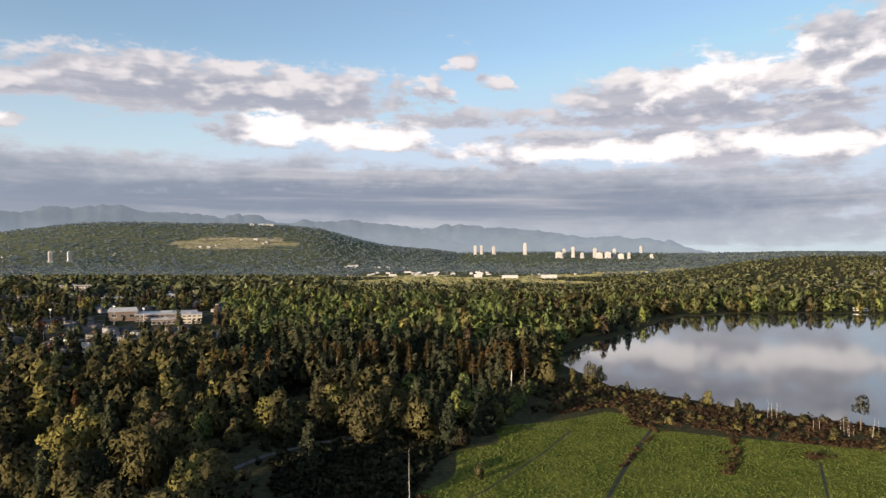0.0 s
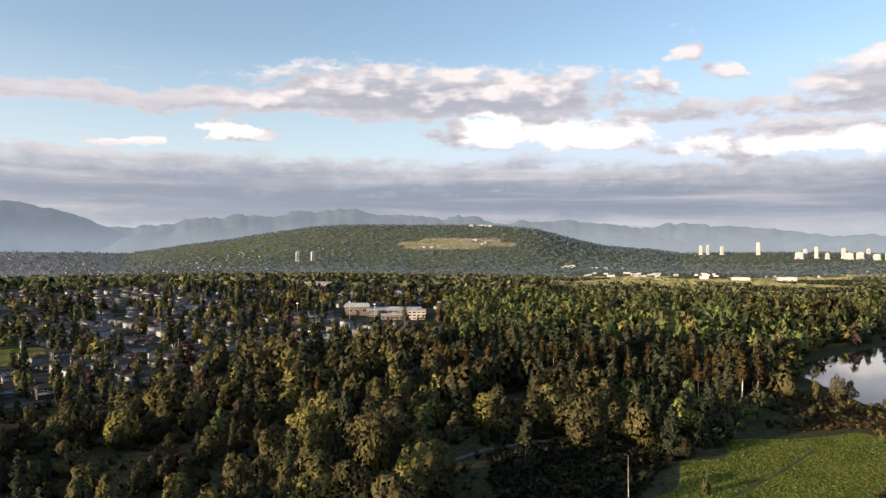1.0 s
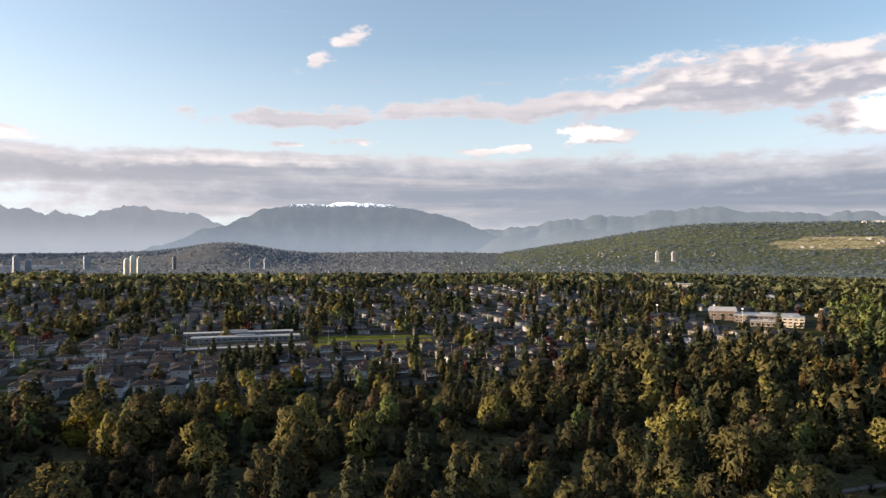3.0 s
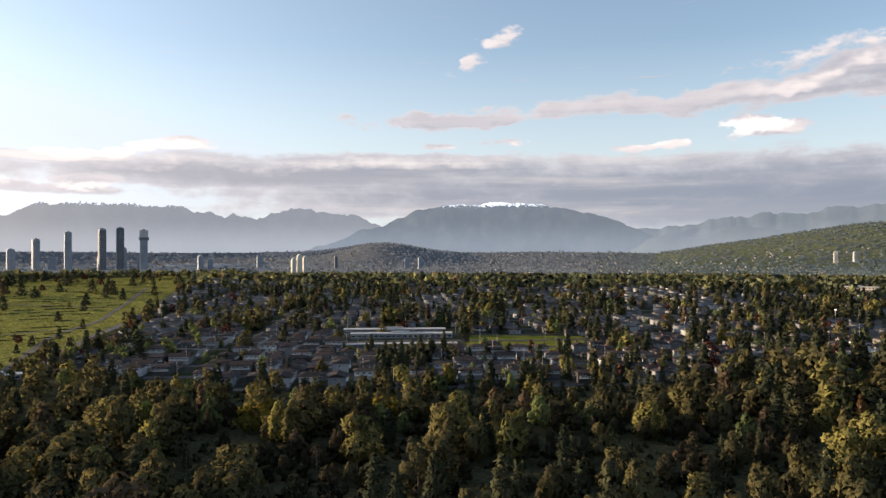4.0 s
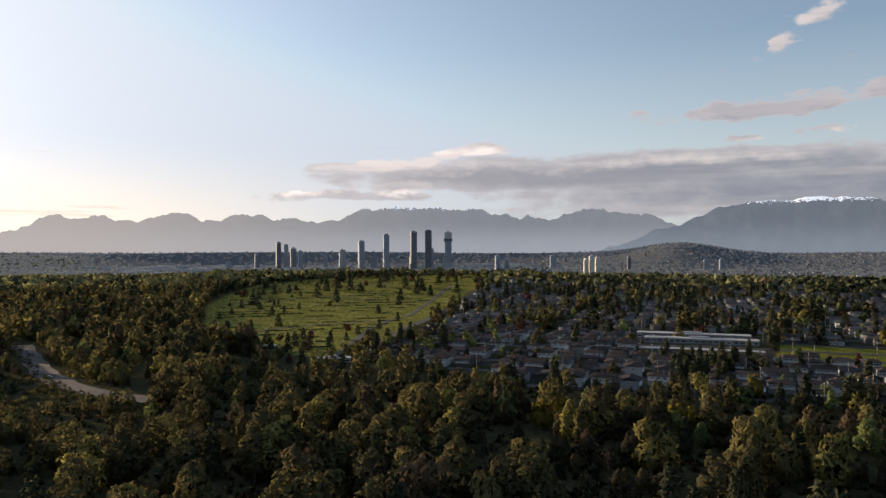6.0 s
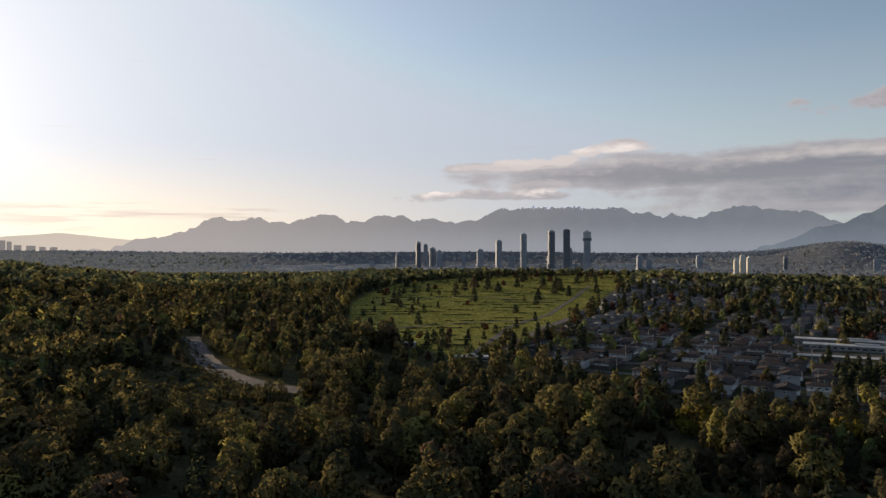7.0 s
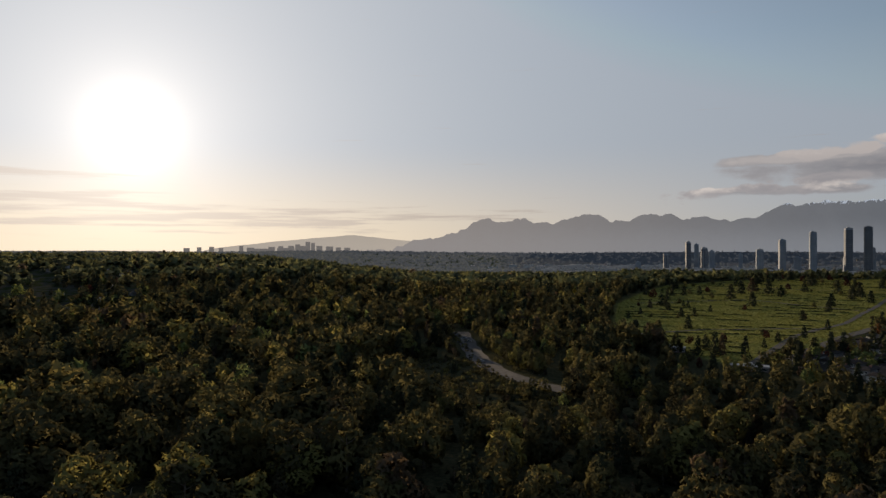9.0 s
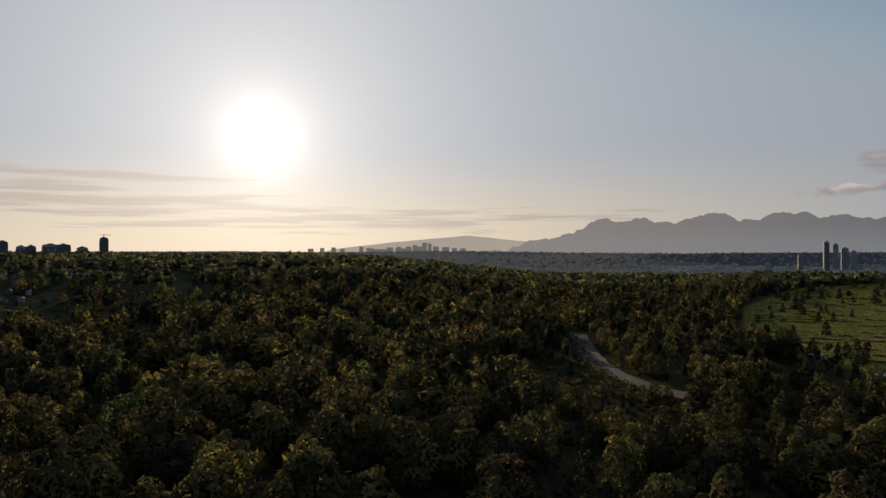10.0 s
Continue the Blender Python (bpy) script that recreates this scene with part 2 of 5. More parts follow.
LEAF = leaf_material("broadleaf_foliage", (0.074, 0.069, 0.039), (0.178, 0.156, 0.064), (0.12, 0.088, 0.058), (0.238, 0.216, 0.072))
# darker copy of LEAF: shade between tall crowns put into the colour
SHADED_LEAF = leaf_material("shaded_broadleaf_foliage", (0.046, 0.041, 0.028), (0.082, 0.072, 0.042), (0.085, 0.058, 0.042), (0.100, 0.090, 0.048))
TWIG = leaf_material("budding_twigs", (0.066, 0.052, 0.042), (0.106, 0.082, 0.060), (0.10, 0.085, 0.055))
FRESH_LEAF = leaf_material("fresh_broadleaf_foliage", (0.120, 0.158, 0.064), (0.215, 0.255, 0.088), (0.17, 0.145, 0.07), (0.245, 0.28, 0.082))
NEEDLE = leaf_material("conifer_foliage", (0.036, 0.045, 0.030), (0.072, 0.076, 0.044), (0.110, 0.080, 0.052))
HEDGE = leaf_material("clipped_hedge", (0.032, 0.042, 0.025), (0.066, 0.072, 0.038), (0.09, 0.07, 0.04), soft=False)
# distant woods: paler, greyer base colours stand in for haze
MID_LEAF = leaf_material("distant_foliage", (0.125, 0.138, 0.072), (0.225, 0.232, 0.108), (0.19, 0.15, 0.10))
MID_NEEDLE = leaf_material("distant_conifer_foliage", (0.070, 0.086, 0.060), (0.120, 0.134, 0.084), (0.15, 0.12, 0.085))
# backdrop woods: haze painted in twice, as pale colour and as glow
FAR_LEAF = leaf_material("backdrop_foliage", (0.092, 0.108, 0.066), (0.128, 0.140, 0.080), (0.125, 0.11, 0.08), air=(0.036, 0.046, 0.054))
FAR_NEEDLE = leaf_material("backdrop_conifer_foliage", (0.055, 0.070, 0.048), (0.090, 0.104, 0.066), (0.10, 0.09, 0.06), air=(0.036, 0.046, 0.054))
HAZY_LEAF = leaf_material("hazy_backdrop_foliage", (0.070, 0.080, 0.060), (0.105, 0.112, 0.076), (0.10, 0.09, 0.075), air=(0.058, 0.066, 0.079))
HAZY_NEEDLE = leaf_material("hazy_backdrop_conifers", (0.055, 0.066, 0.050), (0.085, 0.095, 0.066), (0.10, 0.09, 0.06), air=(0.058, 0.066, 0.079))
RED_LEAF = leaf_material("copper_foliage", (0.065, 0.026, 0.022), (0.115, 0.045, 0.036), (0.12, 0.05, 0.02))
BRUSH = leaf_material("brown_brush", (0.085, 0.052, 0.034), (0.145, 0.092, 0.052), (0.10, 0.10, 0.035))
REED = leaf_material("marsh_reed", (0.20, 0.20, 0.095), (0.30, 0.285, 0.14), (0.26, 0.20, 0.12), soft=False)
SCRUB = leaf_material("dark_scrub", (0.028, 0.032, 0.020), (0.058, 0.058, 0.034), (0.10, 0.062, 0.036))
STRAW = leaf_material("meadow_grass", (0.070, 0.102, 0.024), (0.130, 0.150, 0.040), (0.15, 0.14, 0.05), soft=False)
LAWN = leaf_material("lawn_grass", (0.18, 0.19, 0.050), (0.29, 0.27, 0.075), (0.27, 0.23, 0.09), soft=False)
BARK = material("bark", (0.09, 0.07, 0.05), (0.2, 0.17, 0.13), 2.0, 0.95)


def ground_material():
    m = bpy.data.materials.new("ground")
    m.use_nodes = True
    N = Nodes(m.node_tree)
    bs = m.node_tree.nodes["Principled BSDF"]
    p = N.add("ShaderNodeNewGeometry").outputs["Position"]
    fine, mid, big = N.noise(p, 0.5, 6.0), N.noise(p, 0.06, 5.0), N.noise(p, 0.008, 4.0)
    forest = N.mix(N.ramp(fine, 0.3, 0.7), (0.034, 0.036, 0.020), (0.072, 0.066, 0.036))
    grass = N.mix(N.ramp(mid, 0.35, 0.65), (0.09, 0.110, 0.022), (0.18, 0.18, 0.036))
    grass = N.mix(N.ramp(fine, 0.45, 0.8, 0.0, 0.35), grass, (0.045, 0.07, 0.016))
    # far ground: colour paled with distance to match the woods' painted haze
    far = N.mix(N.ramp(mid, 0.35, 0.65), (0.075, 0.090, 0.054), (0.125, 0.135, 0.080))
    town = N.mix(N.ramp(mid, 0.4, 0.6), (0.035, 0.045, 0.015), (0.06, 0.058, 0.05))
    at = {k: N.add("ShaderNodeAttribute", attribute_name=k).outputs["Fac"] for k in ("grass", "town", "bare", "lawn", "far")}
    # far town plots paled and greyed for haze in the same way
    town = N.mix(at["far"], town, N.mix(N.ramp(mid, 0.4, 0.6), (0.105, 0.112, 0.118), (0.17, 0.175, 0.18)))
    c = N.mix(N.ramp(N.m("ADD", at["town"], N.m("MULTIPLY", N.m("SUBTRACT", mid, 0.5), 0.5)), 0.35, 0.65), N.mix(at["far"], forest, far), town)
    c = N.mix(N.ramp(N.m("ADD", at["grass"], N.m("MULTIPLY", N.m("SUBTRACT", mid, 0.5), 0.5)), 0.4, 0.6), c, grass)
    lawn = N.mix(N.ramp(mid, 0.35, 0.65), (0.19, 0.195, 0.052), (0.31, 0.285, 0.085))
    c = N.mix(at["lawn"], c, lawn)
    c = N.mix(N.ramp(N.m("ADD", at["bare"], N.m("MULTIPLY", N.m("SUBTRACT", big, 0.5), 1.2)), 0.4, 0.7), c, N.mix(N.ramp(mid, 0.4, 0.6), (0.22, 0.20, 0.11), (0.38, 0.34, 0.23)))
    N.put(bs.inputs["Base Color"], c)
    bs.inputs["Roughness"].default_value = 1.0
    bs.inputs["Specular IOR Level"].default_value = 0.0
    bn = N.add("ShaderNodeBump")
    bn.inputs["Strength"].default_value, bn.inputs["Distance"].default_value = 0.6, 0.5
    N.put(bn.inputs["Height"], fine)
    N.put(bs.inputs["Normal"], bn.outputs[0])
    return m


GROUND = ground_material()
WATER = material("lake_water", (0.012, 0.018, 0.02), (0.016, 0.024, 0.024), 0.05, 0.05, spec=0.85, bump=0.025)
YELLOW_LEAF = leaf_material("yellow_foliage", (0.17, 0.145, 0.03), (0.25, 0.20, 0.035), (0.2, 0.16, 0.04))
BROWN_NEEDLE = leaf_material("brown_conifer_foliage", (0.055, 0.045, 0.02), (0.11, 0.075, 0.034), (0.14, 0.078, 0.04))
PALE_WOOD = material("pale_bark", (0.34, 0.30, 0.25), (0.5, 0.46, 0.4), 3.0, 0.9)
WALL = material("stucco_wall", (0.52, 0.52, 0.53), (0.72, 0.72, 0.72), 0.6, 0.9, obj=1.0, tint=(0.05, 0.047, 0.045), spec=0.0)
ROOF = material("shingle_roof", (0.022, 0.022, 0.025), (0.062, 0.063, 0.068), 0.8, 0.9, obj=0.75, tint=(0.05, 0.036, 0.030), spec=0.08)
FAR_WALL = material("far_house_wall", (0.26, 0.265, 0.275), (0.44, 0.445, 0.45), 0.3, 0.9, island=1.0, tint=(0.1, 0.092, 0.085))
FAR_ROOF = material("far_house_roof", (0.04, 0.041, 0.045), (0.11, 0.11, 0.115), 0.3, 0.85, spec=0.1, island=0.6, tint=(0.08, 0.065, 0.055))
WHITE = material("white_paint", (0.66, 0.65, 0.62), (0.78, 0.77, 0.74), 0.5, 0.6)
GLASS = material("window_glass", (0.02, 0.025, 0.03), (0.04, 0.045, 0.05), 0.3, 0.08, spec=0.6)
BRICK = material("brick_chimney", (0.22, 0.1, 0.07), (0.32, 0.16, 0.11), 2.0, 0.9)
DOOR = material("painted_door", (0.16, 0.06, 0.04), (0.2, 0.09, 0.06), 1.0, 0.6, obj=0.6, tint=(0.05, 0.08, 0.12))
CREAM = material("cream_render", (0.46, 0.41, 0.33), (0.55, 0.49, 0.41), 0.3, 0.9)
TAN = material("tan_brickwork", (0.16, 0.125, 0.105), (0.23, 0.185, 0.155), 0.6, 0.9, spec=0.0)
GREY_ROOF = material("membrane_roof", (0.34, 0.34, 0.34), (0.48, 0.48, 0.47), 0.2, 0.8)
ASPHALT = material("asphalt", (0.045, 0.045, 0.048), (0.075, 0.074, 0.073), 0.5, 0.9)
GRAVEL = material("gravel", (0.065, 0.061, 0.057), (0.125, 0.116, 0.108), 0.4, 0.95)
PALE_DIRT = material("pale_earth", (0.24, 0.21, 0.16), (0.38, 0.34, 0.27), 0.1, 0.95, spec=0.0)
CONCRETE = material("concrete", (0.30, 0.30, 0.30), (0.44, 0.43, 0.42), 0.08, 0.85)
# tower glass lightened in base colour, in place of haze before it
TOWER_GLASS = material("tower_glass", (0.20, 0.228, 0.262), (0.27, 0.30, 0.335), 0.05, 0.6, spec=0.2)
TOWER_DARK = material("dark_tower_glass", (0.095, 0.108, 0.126), (0.135, 0.15, 0.17), 0.05, 0.6, spec=0.2)
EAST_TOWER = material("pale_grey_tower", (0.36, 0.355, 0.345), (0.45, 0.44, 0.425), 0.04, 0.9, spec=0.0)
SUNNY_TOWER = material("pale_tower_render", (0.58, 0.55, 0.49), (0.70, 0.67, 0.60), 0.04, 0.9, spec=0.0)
TOWER_BAND = material("tower_floor_edge", (0.25, 0.275, 0.305), (0.32, 0.345, 0.375), 0.05, 0.7)
DITCH = material("ditch_water", (0.016, 0.017, 0.013), (0.060, 0.052, 0.036), 0.35, 0.55, spec=0.05)
METAL = material("galvanised_steel", (0.38, 0.38, 0.38), (0.5, 0.5, 0.5), 1.0, 0.5, metal=0.6)
CAR_PAINT = material("car_paint", (0.42, 0.42, 0.43), (0.5, 0.5, 0.5), 0.3, 0.3, obj=0.95, tint=(0.04, 0.05, 0.07))
RUBBER = material("tyre_rubber", (0.02, 0.02, 0.02), (0.03, 0.03, 0.03), 3.0, 0.9)
# buildings without lamps: the even glow paints haze over them
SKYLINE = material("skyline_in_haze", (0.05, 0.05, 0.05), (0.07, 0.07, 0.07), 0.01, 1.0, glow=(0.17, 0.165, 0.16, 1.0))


def haze_material(name, tone, glow, snow_from=None):
    """Far mountains: dark forest with haze painted on as a glow, snow above a height."""
    m = bpy.data.materials.new(name)
    m.use_nodes = True
    N = Nodes(m.node_tree)
    bs = m.node_tree.nodes["Principled BSDF"]
    p = N.add("ShaderNodeNewGeometry").outputs["Position"]
    sp = N.add("ShaderNodeSeparateXYZ")
    N.put(sp.inputs[0], p)
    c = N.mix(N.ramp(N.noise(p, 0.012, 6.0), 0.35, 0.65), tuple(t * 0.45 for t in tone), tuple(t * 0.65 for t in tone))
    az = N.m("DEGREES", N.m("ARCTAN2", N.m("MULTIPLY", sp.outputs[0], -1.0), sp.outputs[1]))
    # haze painted as emission, stronger at the foot of the range
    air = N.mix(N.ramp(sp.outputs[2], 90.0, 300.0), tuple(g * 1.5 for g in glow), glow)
    # more of the painted haze towards the sun, and paler gullies
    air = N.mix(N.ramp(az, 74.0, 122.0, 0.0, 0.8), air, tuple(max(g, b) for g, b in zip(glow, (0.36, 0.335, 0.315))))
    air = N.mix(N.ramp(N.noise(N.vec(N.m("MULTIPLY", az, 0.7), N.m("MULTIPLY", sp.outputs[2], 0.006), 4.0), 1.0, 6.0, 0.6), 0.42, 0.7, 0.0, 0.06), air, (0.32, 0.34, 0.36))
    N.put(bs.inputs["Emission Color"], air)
    if snow_from:
        z = N.m("ADD", sp.outputs[2], N.m("MULTIPLY", N.m("SUBTRACT", N.noise(p, 0.05, 6.0, 0.75), 0.5), 130.0))
        snow = N.ramp(z, snow_from, snow_from + 5)
        c = N.mix(snow, c, (0.8, 0.82, 0.85))
        # snow gets a brighter glow than the slopes
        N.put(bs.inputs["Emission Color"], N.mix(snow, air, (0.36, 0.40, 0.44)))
    N.put(bs.inputs["Base Color"], c)
    bs.inputs["Roughness"].default_value = 1.0
    bs.inputs["Specular IOR Level"].default_value = 0.0
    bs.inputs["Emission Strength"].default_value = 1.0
    return m


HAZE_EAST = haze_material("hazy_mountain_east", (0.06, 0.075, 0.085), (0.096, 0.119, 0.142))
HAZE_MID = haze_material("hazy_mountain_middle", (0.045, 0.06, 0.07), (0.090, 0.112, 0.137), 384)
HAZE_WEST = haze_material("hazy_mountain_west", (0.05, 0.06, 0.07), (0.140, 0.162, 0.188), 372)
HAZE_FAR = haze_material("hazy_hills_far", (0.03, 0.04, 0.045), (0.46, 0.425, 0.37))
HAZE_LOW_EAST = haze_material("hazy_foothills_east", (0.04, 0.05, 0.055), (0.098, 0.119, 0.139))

# ---- plan ----


def smooth(v, lo, hi):
    t = np.clip((v - lo) / (hi - lo), 0, 1)
    return t * t * (3 - 2 * t)


def polar(az, r):
    a = np.radians(az)
    return -np.sin(a) * r, np.cos(a) * r


# outlines in the plan, as (bearing, distance)
SHORE = np.array([polar(a, r) for a, r in ((-8.8, 520), (-13.3, 428), (-17.5, 410), (-23.5, 388), (-32, 378), (-44, 400), (-52, 560), (-48, 860),
                                           (-40, 1040), (-32, 1065), (-22.4, 985), (-17.5, 880), (-14.6, 711), (-11.5, 630), (-9.3, 570))])
MEADOW = np.array([polar(a, r) for a, r in ((14, 120), (5, 190), (2.0, 229), (0.6, 258), (-2.1, 291), (-4.4, 319), (-8, 342), (-13.3, 368), (-15, 340),
                                            (-21.2, 334), (-26.9, 328), (-33, 330), (-50, 330), (-60, 90))])
CEMETERY = np.array([polar(a, r) for a, r in ((100, 690), (99.5, 1034), (96, 1350), (88.4, 1680), (76.2, 1800), (78.6, 1259), (81.6, 900),
                                              (85.7, 630), (90.1, 530), (94.7, 590))])


# crest of the wooded hill: bearings, elevations
HILL_CREST = ((-4, 0.5, 3.2, 5, 6.7, 8.3, 9.8, 12.5, 16, 20, 24, 26.9, 29, 32, 34, 36.5, 38.7, 43),
              (-1, 0.0, 0.25, 0.5, 0.9, 1.35, 1.75, 1.98, 2.08, 2.05, 2.1, 2.0, 1.75, 1.3, 0.95, 0.6, 0.2, -0.8))


def edge_distance(poly, x, y):
    """Distance to a closed outline, negative inside."""
    d = np.full(np.shape(x), 1e9)
    inside = np.zeros(np.shape(x), bool)
    for (ax, ay), (bx, by) in zip(poly, np.roll(poly, -1, 0)):
        ex, ey = bx - ax, by - ay
        t = np.clip(((x - ax) * ex + (y - ay) * ey) / (ex * ex + ey * ey), 0, 1)
        d = np.minimum(d, np.hypot(x - ax - t * ex, y - ay - t * ey))
        cross = (ay > y) != (by > y)
        inside ^= cross & (x < ex * (y - ay) / (ey if ey else 1e-9) + ax)
    return np.where(inside, -d, d)


def wavy(x, y, s, k):
    return np.sin(x / s + 1.3 * np.sin(y / s * 0.7 + k)) * np.sin(y / s * 1.1 + k + 0.8 * np.sin(x / s * 0.6))


def bearing(x, y):
    return np.degrees(np.arctan2(-x, y)), np.hypot(x, y)


def ground_z(x, y):
    x, y = np.asarray(x, float), np.asarray(y, float)
    az, r = bearing(x, y)
    z = 70 * smooth(r, 2900, 4850)
    z = z + 12 * smooth(r, 600, 1500) * smooth(az, 15, 35) * (1 - 0.6 * smooth(r, 1500, 2400))
    # wooded hill with the cleared slope, and the low hill covered with houses
    crest = H + np.tan(np.radians(np.interp(az, *HILL_CREST))) * 4100 - 54
    z = z + np.maximum(crest, 0) * np.exp(-((r - 4100) / 720) ** 2)
    z = z + 72 * np.exp(-((az - 62.8) / 4.2) ** 2) * np.exp(-((r - 4000) / 600) ** 2)
    # rise behind the lake, and the western rise
    z = z + 62 * smooth(r, 1050, 2600) * smooth(-az, 14, 28) * (1 - smooth(r, 2900, 4850))
    z = z + 60 * smooth(r, 700, 2200) * smooth(az, 112, 132) * (1 - smooth(r, 2900, 4850))
    z = z + 1.0 * wavy(x, y, 60, 1) * smooth(r, 380, 500) + 6 * wavy(x, y, 420, 2) * smooth(r, 1100, 2200)
    z = z + 10 * smooth(r, 850, 1650) * smooth(az, 72, 76) * (1 - smooth(az, 98, 102)) * (1 - smooth(r, 1750, 2050))
    lake = edge_distance(SHORE, x, y)
    z = np.where(lake < 60, z * smooth(lake, 0, 60) + 0.4, z + 0.4)
    return z - 2.5 * smooth(-lake, -3, 12)


def is_grass(x, y):
    az, r = bearing(x, y)
    park = smooth(az, 46, 47.5) * (1 - smooth(az, 55, 57)) * smooth(r, 575, 585) * (1 - smooth(r, 660, 680))
    g = np.maximum(smooth(-edge_distance(MEADOW, x, y) - 9 * wavy(x, y, 16, 6), -4, 4), smooth(-edge_distance(CEMETERY, x, y), -8, 8))
    return np.maximum(g, park)


def is_bare(x, y):
    """The cleared slope of the hill and the straw-coloured marsh."""
    az, r = bearing(x, y)
    clear = 1 - smooth(((az - 16.6 + (r - 3540) * 0.012) / 4.9) ** 2 + ((r - 3540) / 105) ** 2 + 0.35 * wavy(x, y, 60, 2), 0.8, 1.05)
    marsh = smooth(r, 1600, 1660) * (1 - smooth(r, 2330, 2450)) * smooth(az, -14, -11) * (1 - smooth(az, 8, 10))
    marsh = marsh * smooth(wavy(x, y, 130, 3), -0.35, -0.05)
    bog = smooth(r, 2350, 2400) * (1 - smooth(r, 2800, 2900)) * smooth(az, -20, -18) * (1 - smooth(az, -13, -11))
    return np.maximum(clear, np.maximum(marsh, bog))


def is_town(x, y):
    az, r = bearing(x, y)
    near = np.interp(az, (15, 19, 28, 36, 48, 56, 68, 75, 81, 87, 88), (680, 640, 545, 480, 420, 410, 410, 430, 475, 550, 600))
    t = smooth(r, near - 10, near + 10) * smooth(az, 15, 19) * (1 - smooth(az, 86, 88)) * (1 - smooth(r, 1500, 1800))
    t = t * smooth(edge_distance(CEMETERY, x, y), 4, 12)
    far = smooth(az, 38, 44) * smooth(112 - az, 0, 6) * smooth(r, 1900, 2300)
    west = smooth(az, 134, 139) * smooth(r, 850, 950) * (1 - smooth(r, 1900, 2100))
    return np.maximum(np.maximum(t, 0.85 * far), west)


def mesh_object(name, verts, faces, mats=(), parent=None, smooth_shade=False):
    me = bpy.data.meshes.new(name)
    me.from_pydata([tuple(v) for v in verts], [], [tuple(f) for f in faces])
    for m in mats:
        me.materials.append(m)
    if smooth_shade:
        me.shade_smooth()
    ob = new(name, me)
    if parent:
        ob.parent = parent
    return ob


def raw_mesh(name, v, f, mat, attrs=None):
    """A mesh from arrays of places (n, 3) and triangles or quads (m, 3 or 4)."""
    me = bpy.data.meshes.new(name)
    v, f = np.asarray(v, np.float32), np.asarray(f, np.int32)
    k = f.shape[1]
    me.vertices.add(len(v))
    me.vertices.foreach_set("co", v.ravel())
    me.loops.add(f.size)
    me.loops.foreach_set("vertex_index", f.ravel())
    me.polygons.add(len(f))
    me.polygons.foreach_set("loop_start", np.arange(0, f.size, k, dtype=np.int32))
    me.polygons.foreach_set("loop_total", np.full(len(f), k, np.int32))
    me.update(calc_edges=True)
    for key, (dom, val) in (attrs or {}).items():
        val = np.asarray(val, np.float32)
        if val.ndim == 2:
            me.attributes.new(key, "FLOAT_VECTOR", dom).data.foreach_set("vector", val.ravel())
        else:
            me.attributes.new(key, "FLOAT", dom).data.foreach_set("value", val)
    me.materials.append(mat)
    return me


# ---- ground, water, mountains ----
def grid_faces(n, m, wrap=False):
    i, j = np.meshgrid(np.arange(n - 1), np.arange(m if wrap else m - 1), indexing="ij")
    j2 = (j + 1) % m
    return np.stack([i * m + j, i * m + j2, (i + 1) * m + j2, (i + 1) * m + j], -1).reshape(-1, 4)


def build_ground():
    rings = np.concatenate([[0.01, 60, 120], np.geomspace(170, 1000, 110), np.geomspace(1030, 4850, 70)])
    azs = np.concatenate([np.arange(-44, 172, 0.6), np.arange(172, 316, 4.0)])
    A, R = np.meshgrid(azs, rings)
    X, Y = polar(A, R)
    Z = ground_z(X, Y)
    me = raw_mesh("ground", np.stack([X, Y, Z], -1).reshape(-1, 3), grid_faces(*R.shape, wrap=True)[:, ::-1], GROUND,
                  {"grass": ("POINT", is_grass(X, Y).ravel()), "town": ("POINT", is_town(X, Y).ravel()), "bare": ("POINT", is_bare(X, Y).ravel()),
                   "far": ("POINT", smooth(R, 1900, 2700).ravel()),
                   "lawn": ("POINT", smooth(-edge_distance(CEMETERY, X, Y), -8, 8).ravel())})
    me.shade_smooth()
    tagged(new("ground", me), "rolling ground of woodland soil, meadow grass and town plots", "ground", kind="structure")


build_ground()


def build_lake():
    """A flat sheet a little larger than the shore, which rises through it."""
    c = SHORE.mean(0)
    ring = c + (SHORE - c) * 1.06
    v = [(*p, -0.35) for p in ring] + [(*c, -0.35)]
    n = len(ring)
    ob = mesh_object("water", v, [(i, (i + 1) % n, n) for i in range(n)], [WATER])
    bm = bmesh.new()
    bm.from_mesh(ob.data)
    bmesh.ops.recalc_face_normals(bm, faces=bm.faces)
    if sum(f.normal.z for f in bm.faces) < 0:
        bmesh.ops.reverse_faces(bm, faces=bm.faces)
    bm.to_mesh(ob.data)
    tagged(ob, "calm lake water mirroring the clouds", "lake", kind="structure")


build_lake()


